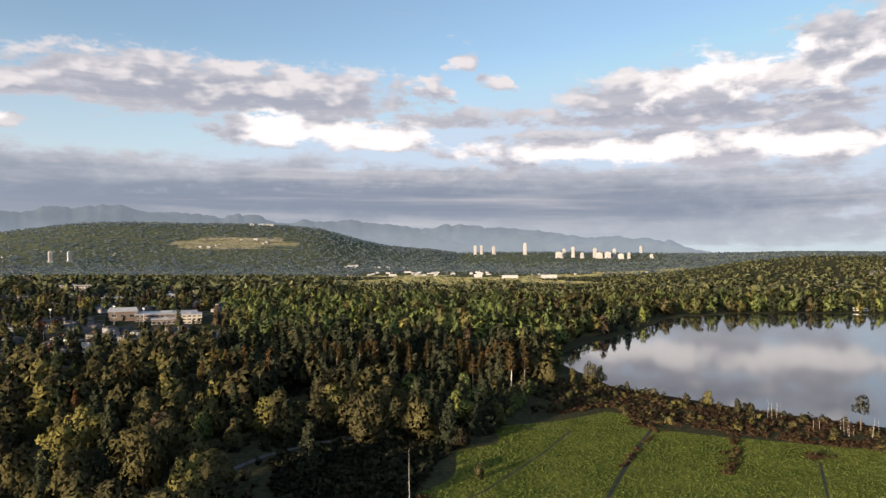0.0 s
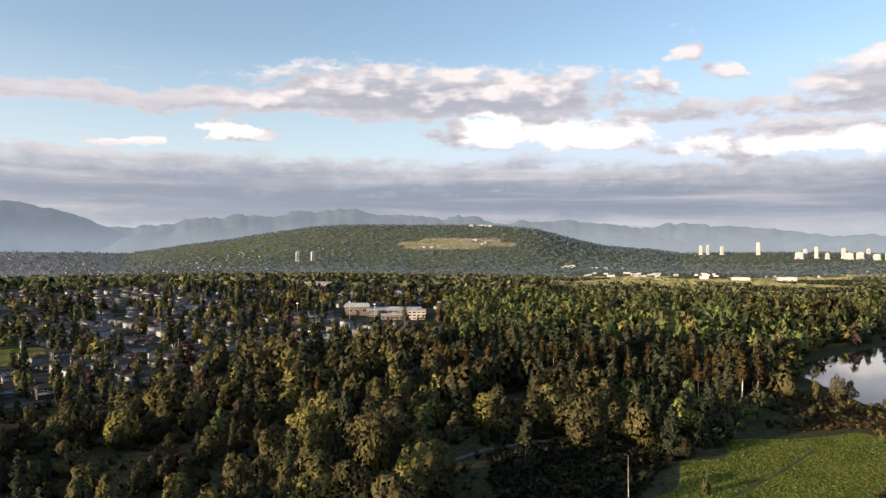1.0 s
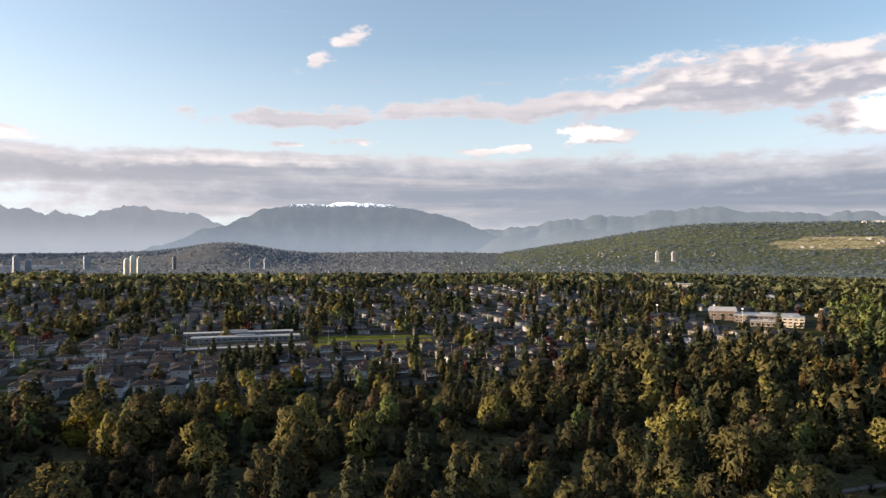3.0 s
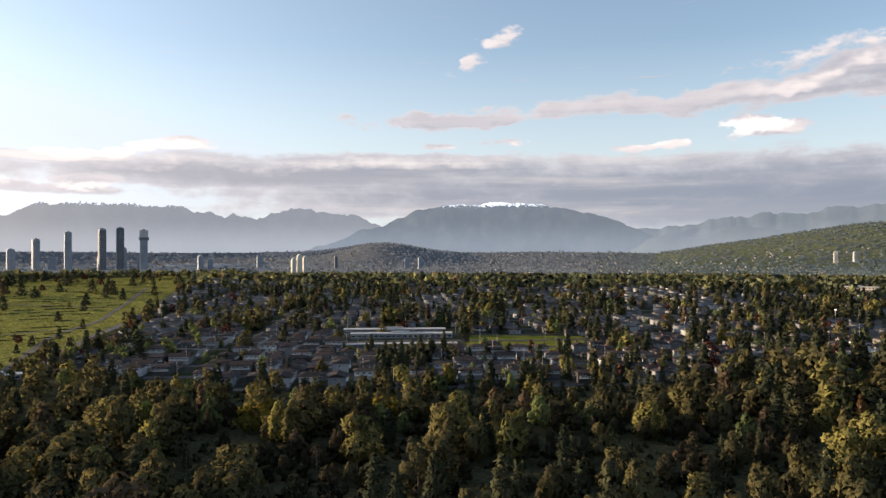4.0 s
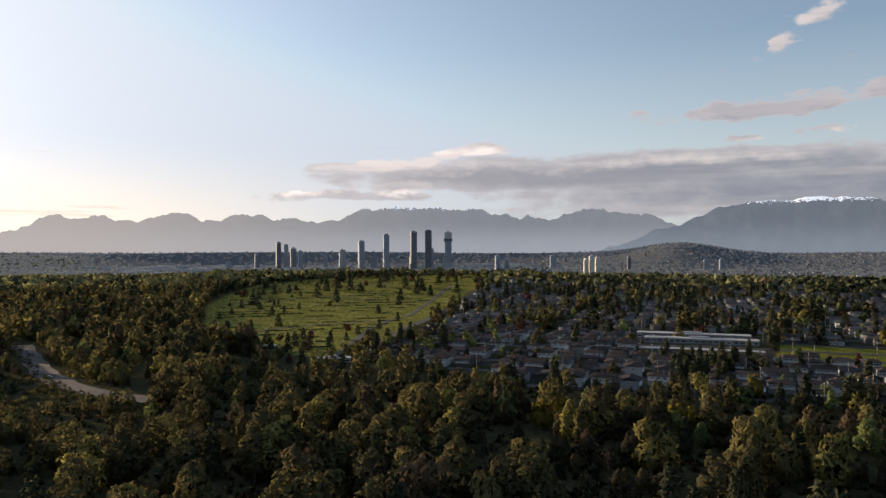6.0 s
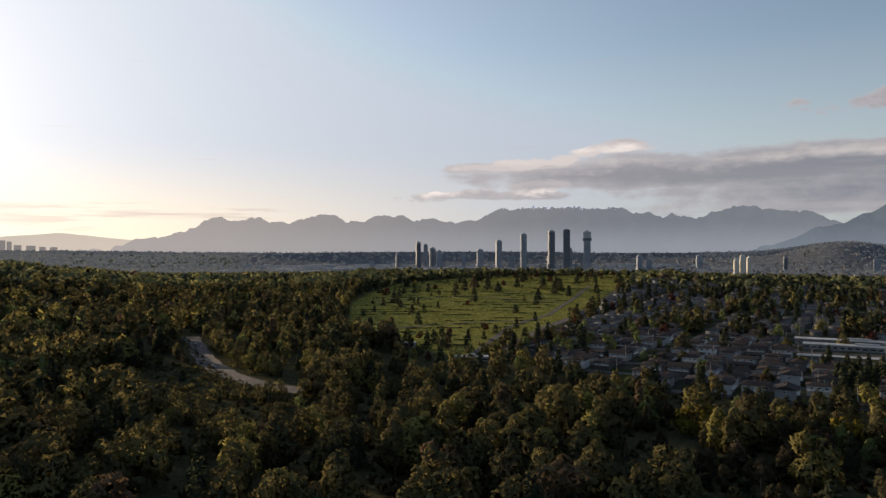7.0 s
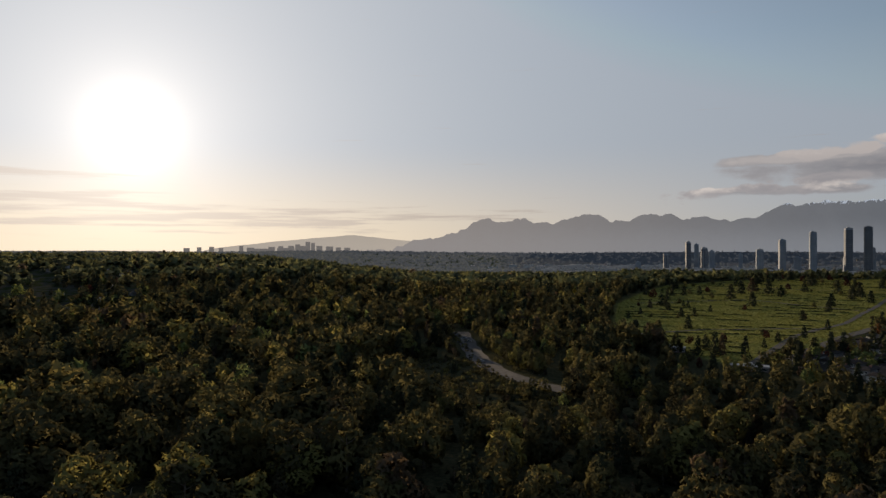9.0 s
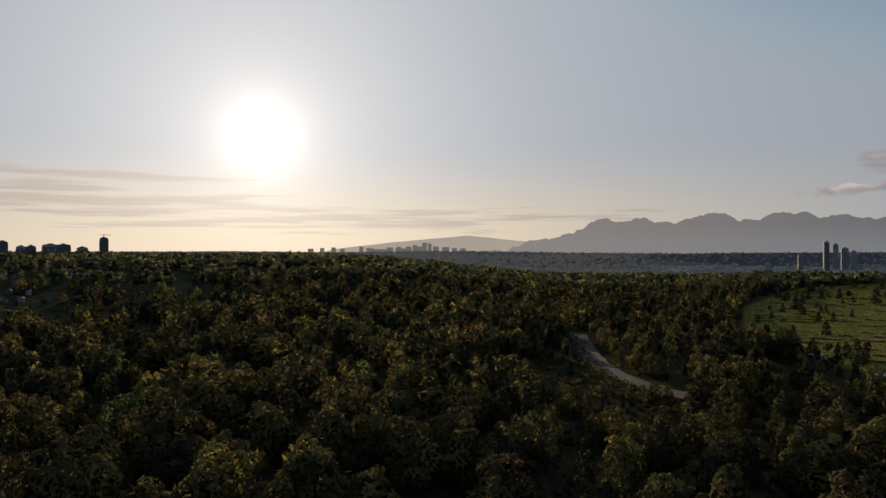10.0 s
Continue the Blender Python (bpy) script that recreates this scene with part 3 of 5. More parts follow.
def mountain(label, ridge, near, far, mat, seed, foot=60, jag=0.10):
    """A range whose crest follows (bearing, elevation) pairs."""
    ra = np.array(ridge)
    azs = np.arange(ra[0, 0], ra[-1, 0] + 0.01, 0.22)
    top = np.interp(azs, ra[:, 0], ra[:, 1])
    k3 = np.array([1, 2, 3, 2, 1]) / 9
    top = np.convolve(np.pad(top, 2, mode="edge"), k3, "valid")
    rg, fine = np.random.default_rng(int(seed)), 0
    for wide, amount in ((1, 0.35), (3, 0.6), (7, 0.9), (19, 0.9), (45, 0.8)):
        win = np.hanning(wide + 2)
        fine = fine + amount * np.convolve(rg.normal(size=len(azs) + wide + 1), win / np.linalg.norm(win), "valid")
    fine = fine * 0.35
    rows = []
    for k, f in enumerate(np.linspace(0, 1, 18)):
        r = near + (far - near) * f
        spur = np.array([noise.fractal(Vector((a * 0.45 + f * 0.8, f * 1.2 + 0.43, seed + 0.37)), 1.0, 2.0, 6) for a in azs])
        e = np.radians(top) * np.clip(f ** 0.75 * (1 + 0.30 * spur * (1 - f)), 0, 0.98 + 0.02 * f) + np.radians(jag * 0.5) * fine * f
        x, y = polar(azs, r + 60 * spur * (1 - f) * f)
        rows.append(np.stack([x, y, H + np.tan(e) * r - foot * (1 - f)], -1))
    v = np.array(rows)
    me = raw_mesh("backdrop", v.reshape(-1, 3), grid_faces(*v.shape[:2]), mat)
    me.shade_smooth()
    tagged(new("backdrop", me), label, "mountains", kind="structure")


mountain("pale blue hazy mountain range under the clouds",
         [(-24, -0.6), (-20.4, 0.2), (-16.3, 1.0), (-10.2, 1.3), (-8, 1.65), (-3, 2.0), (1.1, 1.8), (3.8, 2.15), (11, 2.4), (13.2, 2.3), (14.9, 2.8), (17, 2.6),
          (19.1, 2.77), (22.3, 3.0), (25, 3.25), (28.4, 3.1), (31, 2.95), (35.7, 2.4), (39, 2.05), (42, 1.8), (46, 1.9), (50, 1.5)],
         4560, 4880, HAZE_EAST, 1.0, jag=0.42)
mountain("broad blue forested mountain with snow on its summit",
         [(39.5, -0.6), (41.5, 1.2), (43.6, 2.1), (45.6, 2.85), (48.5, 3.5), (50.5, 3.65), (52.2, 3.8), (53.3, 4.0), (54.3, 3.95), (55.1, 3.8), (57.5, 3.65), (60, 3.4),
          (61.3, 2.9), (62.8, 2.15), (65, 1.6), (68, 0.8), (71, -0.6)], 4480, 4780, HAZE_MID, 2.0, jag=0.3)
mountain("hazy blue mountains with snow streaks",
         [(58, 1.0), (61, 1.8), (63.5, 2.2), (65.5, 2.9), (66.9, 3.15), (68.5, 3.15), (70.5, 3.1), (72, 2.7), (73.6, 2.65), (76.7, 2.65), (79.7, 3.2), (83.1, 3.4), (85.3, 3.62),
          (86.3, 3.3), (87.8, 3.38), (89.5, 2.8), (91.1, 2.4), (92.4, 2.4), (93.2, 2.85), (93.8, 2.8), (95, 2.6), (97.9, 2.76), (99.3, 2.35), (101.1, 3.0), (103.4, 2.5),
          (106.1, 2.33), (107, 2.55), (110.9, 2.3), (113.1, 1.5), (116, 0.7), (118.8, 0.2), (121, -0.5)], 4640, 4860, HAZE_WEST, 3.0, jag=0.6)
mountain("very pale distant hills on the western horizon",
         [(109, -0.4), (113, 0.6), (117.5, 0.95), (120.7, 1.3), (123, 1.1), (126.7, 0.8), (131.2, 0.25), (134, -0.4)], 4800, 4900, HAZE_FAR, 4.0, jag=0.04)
# lower ridge added in front, its glow layering haze at the mountains' foot
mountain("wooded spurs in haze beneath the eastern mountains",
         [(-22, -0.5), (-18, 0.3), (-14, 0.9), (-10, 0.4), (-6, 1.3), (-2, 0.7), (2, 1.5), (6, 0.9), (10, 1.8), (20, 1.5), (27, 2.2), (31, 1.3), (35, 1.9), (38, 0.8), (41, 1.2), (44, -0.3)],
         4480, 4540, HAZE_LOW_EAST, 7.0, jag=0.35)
# ---- trees ----


def crown_cloud(rng, kind, count, size):
    """Leaf clumps of one crown as loose triangles, with the way each clump faces. The crown is 1 high and about 0.5 wide, its foot at 0."""
    if kind == "conifer":
        h = rng.random(count) ** 0.75
        tier = np.floor((1 - h) * 9) / 9
        a = rng.random(count) * 6.283
        rad = (0.02 + 0.19 * (h * 0.75 + 0.25 * ((1 - h) * 9 % 1))) * (0.68 + 0.36 * rng.random(count)) * (1 + 0.25 * np.sin(a * 3 + tier * 20))
        p = np.stack([rad * np.cos(a), rad * np.sin(a), 0.08 + 0.92 * (1 - h) - rad * 0.25], -1)
        nrm = np.stack([np.cos(a), np.sin(a), np.full(count, 0.5)], -1)
        face = nrm + 0.5 * rng.normal(size=(count, 3)) * np.array([1, 1, 0.6])
    else:
        # boughs of unequal size round a few leaders; leaves only on the outside of the whole
        k = 22
        lead = rng.normal(0, 0.07, (3, 2))
        which = rng.integers(0, 3, k)
        a0, zr = rng.random(k) * 6.283, (np.arange(k) + rng.random(k)) / k
        rad = 0.17 * np.sqrt(rng.random(k)) * (1.1 - 0.9 * zr ** 1.6)
        top = 0.8 + 0.2 * rng.random(3)
        c = np.stack([np.cos(a0) * rad + lead[which, 0], np.sin(a0) * rad + lead[which, 1], 0.20 + 0.68 * zr * top[which]], -1)
        rr = (0.075 + 0.07 * rng.random(k)) * (1.25 - 0.6 * zr)
        squash = np.array([1, 1, 1.25])
        p, nrm = np.zeros((0, 3)), np.zeros((0, 3))
        while len(p) < count:
            i = rng.choice(k, 2 * count + 60, p=rr ** 2 / (rr ** 2).sum())
            nr = rng.normal(size=(len(i), 3))
            nr /= np.linalg.norm(nr, axis=1)[:, None]
            q = c[i] + nr * (rr[i] * (0.84 + 0.22 * rng.random(len(i))))[:, None] * squash
            gap = np.linalg.norm((q[:, None] - c[None]) / squash, axis=2) / rr[None]
            gap[np.arange(len(i)), i] = 9
            free = (gap.min(1) > 0.84) & (q[:, 2] > 0.10)
            p, nrm = np.concatenate([p, q[free]]), np.concatenate([nrm, nr[free]])
        p, nrm = p[:count], nrm[:count]
        whole = p - np.array([0, 0, 0.45])
        face = nrm * 0.75 + whole / (np.linalg.norm(whole, axis=1)[:, None] + 1e-6) + 0.10 * rng.normal(size=(count, 3))
    face /= np.linalg.norm(face, axis=1)[:, None]
    nrm = nrm + rng.normal(0, 0.38, (count, 3))
    nrm /= np.linalg.norm(nrm, axis=1)[:, None]
    # slender sprays, most of them upright (drooping on a conifer)
    way = np.array([0, 0, -0.6 if kind == "conifer" else 1.0]) + rng.normal(0, 0.55, (count, 3))
    t2 = np.cross(nrm, way)
    t2 /= np.linalg.norm(t2, axis=1)[:, None]
    t1 = np.cross(t2, nrm)
    s = size * (0.5 + 0.9 * rng.random(count) ** 1.3)[:, None]
    v = np.stack([p + t1 * s * 1.45, p - t1 * s * 0.75 + t2 * s * 0.62, p - t1 * s * 0.75 - t2 * s * 0.62], 1)
    return v.reshape(-1, 3), np.repeat(face, 3, axis=0)


def tree_templates(seed, kind, n, count, size):
    rng = np.random.default_rng(seed)
    return [crown_cloud(rng, kind, count, size) for _ in range(n)]


def forest_mesh(name, templates, x, y, z, h, spread, mat, label, rng):
    """Many trees joined into one object of stuff."""
    vs, outs, tints = [], [], []
    which = rng.integers(0, len(templates), len(x))
    for k, (tp, face) in enumerate(templates):
        s = np.nonzero(which == k)[0]
        if not len(s):
            continue
        a = rng.random(len(s)) * 6.283
        ca, sa = np.cos(a)[:, None], np.sin(a)[:, None]
        hs, ws = h[s][:, None], (h[s] * spread[s])[:, None]
        px = (tp[None, :, 0] * ca - tp[None, :, 1] * sa) * ws + x[s][:, None]
        py = (tp[None, :, 0] * sa + tp[None, :, 1] * ca) * ws + y[s][:, None]
        pz = tp[None, :, 2] * hs + z[s][:, None]
        vs.append(np.stack([px, py, pz], -1).reshape(-1, 3))
        fx, fy = face[None, :, 0] * ca - face[None, :, 1] * sa, face[None, :, 0] * sa + face[None, :, 1] * ca
        outs.append(np.stack([fx, fy, np.broadcast_to(face[None, :, 2], fx.shape)], -1).reshape(-1, 3))
        tints.append(np.repeat(rng.random(len(s)), len(tp) // 3))
    v = np.concatenate(vs)
    me = raw_mesh(name, v, np.arange(len(v)).reshape(-1, 3), mat, {"tint": ("FACE", np.concatenate(tints)), "out": ("POINT", np.concatenate(outs))})
    return tagged(new(name, me), label, "forest", kind="stuff")


LANE = np.array([polar(a, r) for a, r in ((112.0, 690), (111.7, 646), (110.5, 522), (109.3, 475), (107.6, 444), (105.6, 425), (103.4, 409))])


FOOTPATH = np.array([polar(a, r) for a, r in ((23, 238), (20, 252), (14, 284), (10, 298), (5, 306))])


def line_distance(line, x, y):
    d = np.full(np.shape(x), 1e9)
    for (ax, ay), (bx, by) in zip(line[:-1], line[1:]):
        ex, ey = bx - ax, by - ay
        t = np.clip(((x - ax) * ex + (y - ay) * ey) / (ex * ex + ey * ey), 0, 1)
        d = np.minimum(d, np.hypot(x - ax - t * ex, y - ay - t * ey))
    return d


def tree_density(x, y):
    """Chance of a tree standing here, 0 to 1."""
    az, r = bearing(x, y)
    d = 0.72 + 0.28 * smooth(wavy(x, y, 26, 9), -0.3, 0.3)
    shore = edge_distance(SHORE, x, y)
    d = d * smooth(shore, 2, 8)
    meadow = edge_distance(MEADOW, x, y)
    d = d * smooth(meadow, 0, 6)
    d = d * np.where((az < -9.5) & (r < 480), 0.0, 1.0)
    d = d * np.where(edge_distance(CEMETERY, x, y) < 6, 0.0, 1)
    # glade in the wood, the gravel lane and its rough verge
    d = d * (1 - 0.9 * np.exp(-((az - 15) / 8) ** 4 - ((r - 350 - 1.5 * (az - 15)) / 22) ** 4))
    d = d * (1 - 0.3 * smooth(az, 110, 116) * (r < 1250))
    d = d * smooth(line_distance(LANE, x, y), 11, 15)
    d = d * (1 - 0.85 * smooth(az, 108, 112) * (1 - smooth(az, 117, 121)) * smooth(r, 400, 420) * (1 - smooth(r, 500, 530)))
    lane_r = np.interp(az, (102.5, 103.5, 107.2, 109.3, 110.8, 111.6, 112.5), (400, 405, 440, 472, 535, 646, 700))
    d = d * (1 - 0.92 * smooth(az, 106.4, 107.6) * (1 - smooth(az, 112.5, 113.5)) * smooth(r, lane_r - 75, lane_r - 60) * (1 - smooth(r, lane_r, lane_r + 4)))
    # trees stand in clumps among the houses
    clump = np.where(r < 1500, 1.02 - 1.0 * smooth(wavy(x, y, 30, 2) + 0.6 * wavy(x, y, 71, 4), -0.5, 0.6), 0.30)
    clump = clump * (0.55 + 0.45 * smooth(az, 30, 44))
    d = d * (1 - np.clip(clump, 0.0, 0.9) * is_town(x, y))
    # the schools stand clear
    d = d * (1 - 0.7 * smooth(az, 17, 18) * (1 - smooth(az, 26, 27)) * smooth(r, 600, 640) * (1 - smooth(r, 740, 760)))
    # open verge between the wood and the cemetery
    d = d * (1 - 0.65 * smooth(az, 82, 84) * (1 - smooth(az, 97, 99)) * smooth(r, 425, 445) * (1 - smooth(r, 540, 560)))
    # low dark scrub beside the meadow, with a footpath
    d = d * (1 - 0.97 * smooth(az, -2, 2) * (1 - smooth(az, 12, 21)) * (1 - smooth(r, 285 - 3 * az, 315 - 3 * az)))
    d = d * smooth(line_distance(FOOTPATH, x, y), 4, 8)
    # woods thinned before the far towns and warehouses
    d = d * np.where((az > -4.5) & (az < 6.5) & (r > 2130) & (r < 2620), 0.12, 1.0)
    d = d * np.where((az > -17.5) & (az < -1.5) & (r > 3600) & (r < 4350), 0.25, 1.0)
    # open ground by the schools, and the built-up plain round the towers
    d = d * np.where((az > 17.8) & (az < 26.3) & (r > 745) & (r < 960), np.where(r < 790, 0.35, 0.08), 1.0)
    d = d * np.where((az > 56.5) & (az < 66.2) & (r > 545) & (r < 700), 0.08, 1.0)
    d = d * (1 - 0.8 * smooth(az, 70, 74) * (1 - smooth(az, 104, 110)) * smooth(r, 1900, 2050))
    d = d * (1 - 0.45 * smooth(az, 28, 34) * (1 - smooth(az, 68, 74)) * smooth(r, 1900, 2200))
    return d * np.where(((is_grass(x, y) > 0.4) | (is_bare(x, y) > 0.4)) & (r > 500), 0.05, 1)


def conifer_share(x, y):
    """More conifers in the stand by the lake and among the houses."""
    az, r = bearing(x, y)
    stand = smooth(az, -8, -5) * (1 - smooth(az, 14, 20)) * smooth(r, 395, 412) * (1 - smooth(r, 560, 640))
    return 0.13 + 0.2 * smooth(wavy(x, y, 90, 5), 0.0, 0.5) + 0.74 * stand + 0.22 * is_town(x, y)


def scatter(rng, r0, r1, a0, a1, spacing):
    n = int(math.pi * (r1 * r1 - r0 * r0) * (a1 - a0) / 360 / spacing ** 2)
    r = np.sqrt(rng.random(n) * (r1 * r1 - r0 * r0) + r0 * r0)
    x, y = polar(a0 + (a1 - a0) * rng.random(n), r)
    keep = rng.random(n) < tree_density(x, y)
    return x[keep], y[keep]


def trunk_mesh(name, limbs, mat, seed, bare=False):
    """A tapered trunk with limbs, 1 high."""
    rng = np.random.default_rng(seed)
    v, f = [], []

    def limb(p, q, r0, r1, n=5):
        p, q = np.array(p, float), np.array(q, float)
        ax = (q - p) / np.linalg.norm(q - p)
        s = np.cross(ax, (0.3, 1, 0.2))
        s /= np.linalg.norm(s)
        u = np.cross(ax, s)
        k = len(v)
        for c, r in ((p, r0), ((p + q) / 2 + rng.normal(0, r0 * 0.4, 3), (r0 + r1) / 2), (q, r1)):
            for i in range(n):
                a = 6.2832 * i / n
                v.append(c + (s * math.cos(a) + u * math.sin(a)) * r)
        for lv in range(2):
            for i in range(n):
                j = (i + 1) % n
                f.append((k + lv * n + i, k + lv * n + j, k + lv * n + n + j, k + lv * n + n + i))

    limb((0, 0, 0), (0.02, 0.01, 0.92 if bare else 0.75), 0.02, 0.004)
    for i in range(limbs):
        z = 0.25 + 0.5 * rng.random()
        a = rng.random() * 6.283
        ln = 0.05 + 0.10 * rng.random()
        limb((0.01, 0.005, z), (math.cos(a) * ln, math.sin(a) * ln, z + ln * 0.9), 0.008, 0.002, 4)
    return raw_mesh(name, np.array(v), np.array(f), mat)


def crown_mesh(name, tp, mat):
    v, face = tp
    return raw_mesh(name, v, np.arange(len(v)).reshape(-1, 3), mat, {"out": ("POINT", face)})


def tree_models(name, kind, n, count, size, leaf, label, category, group, seed, bark=BARK, limbs=7):
    """Tree things of unit height: trunk and crown."""
    made = []
    for k, tp in enumerate(tree_templates(seed, kind, n, count, size)):
        root = tagged(new(name), label, category, group)
        for nm, me in (("trunk", trunk_mesh("trunk", limbs, bark, seed + k)), ("crown", crown_mesh("crown", tp, leaf))):
            new(nm, me).parent = root
        made.append([root, False])
    return made


def plant(models, rng, x, y, h, spread):
    """A copy of one of the models, or the model itself the first time."""
    slot = models[rng.integers(0, len(models))]
    place, turn = Vector((x, y, float(ground_z(x, y)) - 0.2)), Euler((0, 0, rng.random() * 6.283))
    m = Matrix.LocRotScale(place, turn, (h * spread, h * spread, h))
    if slot[1]:
        s = slot[0].scale
        copy_thing(slot[0], Matrix.LocRotScale(place, turn, (h * spread / s.x, h * spread / s.y, h / s.z)))
    else:
        slot[0].matrix_basis, slot[1] = m, True


def clear_unused(models):
    for root, used in models:
        if not used:
            for o in (*root.children_recursive, root):
                bpy.data.objects.remove(o)


BROAD = tree_models("broadleaf_tree", "broadleaf", 9, 1250, 0.029, LEAF, "broadleaf tree in fresh olive-green spring leaf", "tree", "trees of the near wood", 7)
DUSKY = tree_models("broadleaf_tree", "broadleaf", 5, 800, 0.036, SHADED_LEAF, "shaded dark olive broadleaf tree", "tree", "trees of the near wood", 17)
BUDDING = tree_models("budding_tree", "broadleaf", 4, 420, 0.020, TWIG, "slender grey-brown tree just coming into bud", "tree", "budding trees of the near wood", 27, limbs=12)
CONIFER = tree_models("conifer_tree", "conifer", 7, 900, 0.028, NEEDLE, "dark green conifer with drooping tiers of needles", "tree", "conifers of the near wood", 31)
# distance from, to, spacing, leaf clumps of a tree and their size
RINGS = [(184, 360, 11.5, 940, 0.032), (360, 620, 12.0, 260, 0.060), (620, 1250, 16.0, 108, 0.088), (1250, 2300, 19.5, 22, 0.175), (2300, 4700, 21.0, 6, 0.33)]
for k, (r0, r1, gap, count, size) in enumerate(RINGS):
    rng = np.random.default_rng(40 + k)
    x, y = scatter(rng, r0, r1, -42, 164, gap)
    con = rng.random(len(x)) < conifer_share(x, y)
    ta, tr = bearing(x, y)
    near = (tr < 275) & (ta > -36) & (ta < 156)
    town, luck, grade = is_town(x, y) > 0.4, rng.random(len(x)), rng.random(len(x))
    lush = (ta < -8) & (tr > 590) & (luck < 0.55) | (ta > -9) & (ta < 17) & (tr > 590) & (tr < 1250) & (luck < 0.72) | (ta > -10) & (ta < 3) & (tr > 318) & (tr < 420) & (luck < 0.8) | town & (luck < 0.36) | ~town & (tr > 280) & (luck < 0.10)
    red = town & (luck > 0.90) & (tr < 1250)
    # lower trees between the tall crowns, coloured dark for shade, and some hardly in leaf
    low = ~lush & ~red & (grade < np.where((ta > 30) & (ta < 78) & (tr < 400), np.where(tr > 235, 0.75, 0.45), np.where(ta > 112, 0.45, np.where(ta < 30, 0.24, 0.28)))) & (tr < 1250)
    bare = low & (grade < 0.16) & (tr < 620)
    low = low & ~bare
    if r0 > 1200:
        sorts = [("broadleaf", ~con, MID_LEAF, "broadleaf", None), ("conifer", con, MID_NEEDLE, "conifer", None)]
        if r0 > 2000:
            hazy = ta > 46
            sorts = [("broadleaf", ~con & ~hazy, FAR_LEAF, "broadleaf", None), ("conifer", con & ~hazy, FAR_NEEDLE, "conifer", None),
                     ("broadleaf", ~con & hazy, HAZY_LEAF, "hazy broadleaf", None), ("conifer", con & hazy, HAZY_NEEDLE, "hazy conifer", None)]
    else:
        sorts = [("broadleaf", ~con & ~lush & ~red & ~low & ~bare, LEAF, "broadleaf", BROAD), ("broadleaf", ~con & low, SHADED_LEAF, "shaded broadleaf", DUSKY),
                 ("broadleaf", ~con & bare, TWIG, "budding broadleaf", BUDDING), ("broadleaf", ~con & lush, FRESH_LEAF, "fresh green broadleaf", BROAD),
                 ("broadleaf", ~con & red & ~lush, RED_LEAF, "copper-leaved", BROAD), ("conifer", con, NEEDLE, "conifer", CONIFER)]
    for kind, pick, mat, sort, models in sorts:
        px, py = x[pick], y[pick]
        n = len(px)
        if not n:
            continue
        tall = 15.5 + 9 * rng.random(n) ** 1.2 + 3 * wavy(px, py, 41, 8)
        if mat in (SHADED_LEAF, TWIG):
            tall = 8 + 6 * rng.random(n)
        elif kind == "conifer":
            tall = 11 + 14 * rng.random(n)
        elif mat in (FRESH_LEAF, RED_LEAF):
            tall = 9 + 9 * rng.random(n)
        fa, fr = bearing(px, py)
        if mat is FRESH_LEAF:
            tall = np.where((fa < 17) & (fr > 590), 14 + 10 * rng.random(n), tall)
        # broad old crowns in the western wood
        big = smooth(fa, 108, 116) * (fr < 1250) * (mat in (LEAF, FRESH_LEAF))
        h = tall * (1 + 0.18 * big) * (1 - (0.0 if kind == "conifer" else 0.12) * is_town(px, py) * (fr < 1500))
        h = h * (1 - 0.45 * smooth(fa, -10, -7) * (1 - smooth(fa, 1, 4)) * smooth(fr, 325, 345) * (1 - smooth(fr, 405, 420)))
        h = h * (1 - 0.4 * smooth(fa, -14, -12) * (1 - smooth(fa, 8, 10)) * smooth(fr, 1050, 1150) * (1 - smooth(fr, 2500, 2600)))
        h = h * (1 - 0.55 * smooth(fa, 102.5, 104) * (1 - smooth(fa, 114, 116)) * smooth(fr, 290, 315) * (1 - smooth(fr, 520, 560)))
        h = h * (1 - 0.3 * smooth(fa, 38, 42) * (1 - smooth(fa, 97, 100)) * smooth(fr, 320, 360) * (1 - smooth(fr, 540, 570)))
        h = h * (1 - 0.5 * smooth(fa, 16, 18) * (1 - smooth(fa, 26.5, 28)) * smooth(fr, 590, 640) * (1 - smooth(fr, 760, 800)))
        h = h * (1 - 0.62 * smooth(fr, np.where(fa < -6, 900, 1300), np.where(fa < -6, 2000, 2700)))
        sp = (1.0 + 0.5 * rng.random(n)) * (1.0 if r0 < 1200 else 1.5 if r0 < 2000 else 2.1)
        sp = sp * (1 + 0.15 * big)
        if mat is TWIG:
            sp = sp * 0.6
        single = near[pick] & (models is not None)
        for i in np.nonzero(single)[0][:330]:
            plant(models, rng, px[i], py[i], h[i], sp[i])
        rest = ~single
        rest[np.nonzero(single)[0][330:]] = True
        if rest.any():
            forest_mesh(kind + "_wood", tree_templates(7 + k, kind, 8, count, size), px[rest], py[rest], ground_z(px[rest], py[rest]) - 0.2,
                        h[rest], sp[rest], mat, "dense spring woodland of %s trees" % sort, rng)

# single conifers on the edge of the meadow and in the stand by the lake: bearing, distance, height
rng = np.random.default_rng(5)
for a, r, h in ((0.4, 310, 17), (-1.6, 345, 19), (-4.6, 359, 18), (-8.2, 470, 22), (-3.9, 500, 22), (21.9, 385, 14), (7, 395, 21), (9, 430, 23), (12, 410, 20)):
    plant(CONIFER, rng, *polar(a, r), h, 0.95)
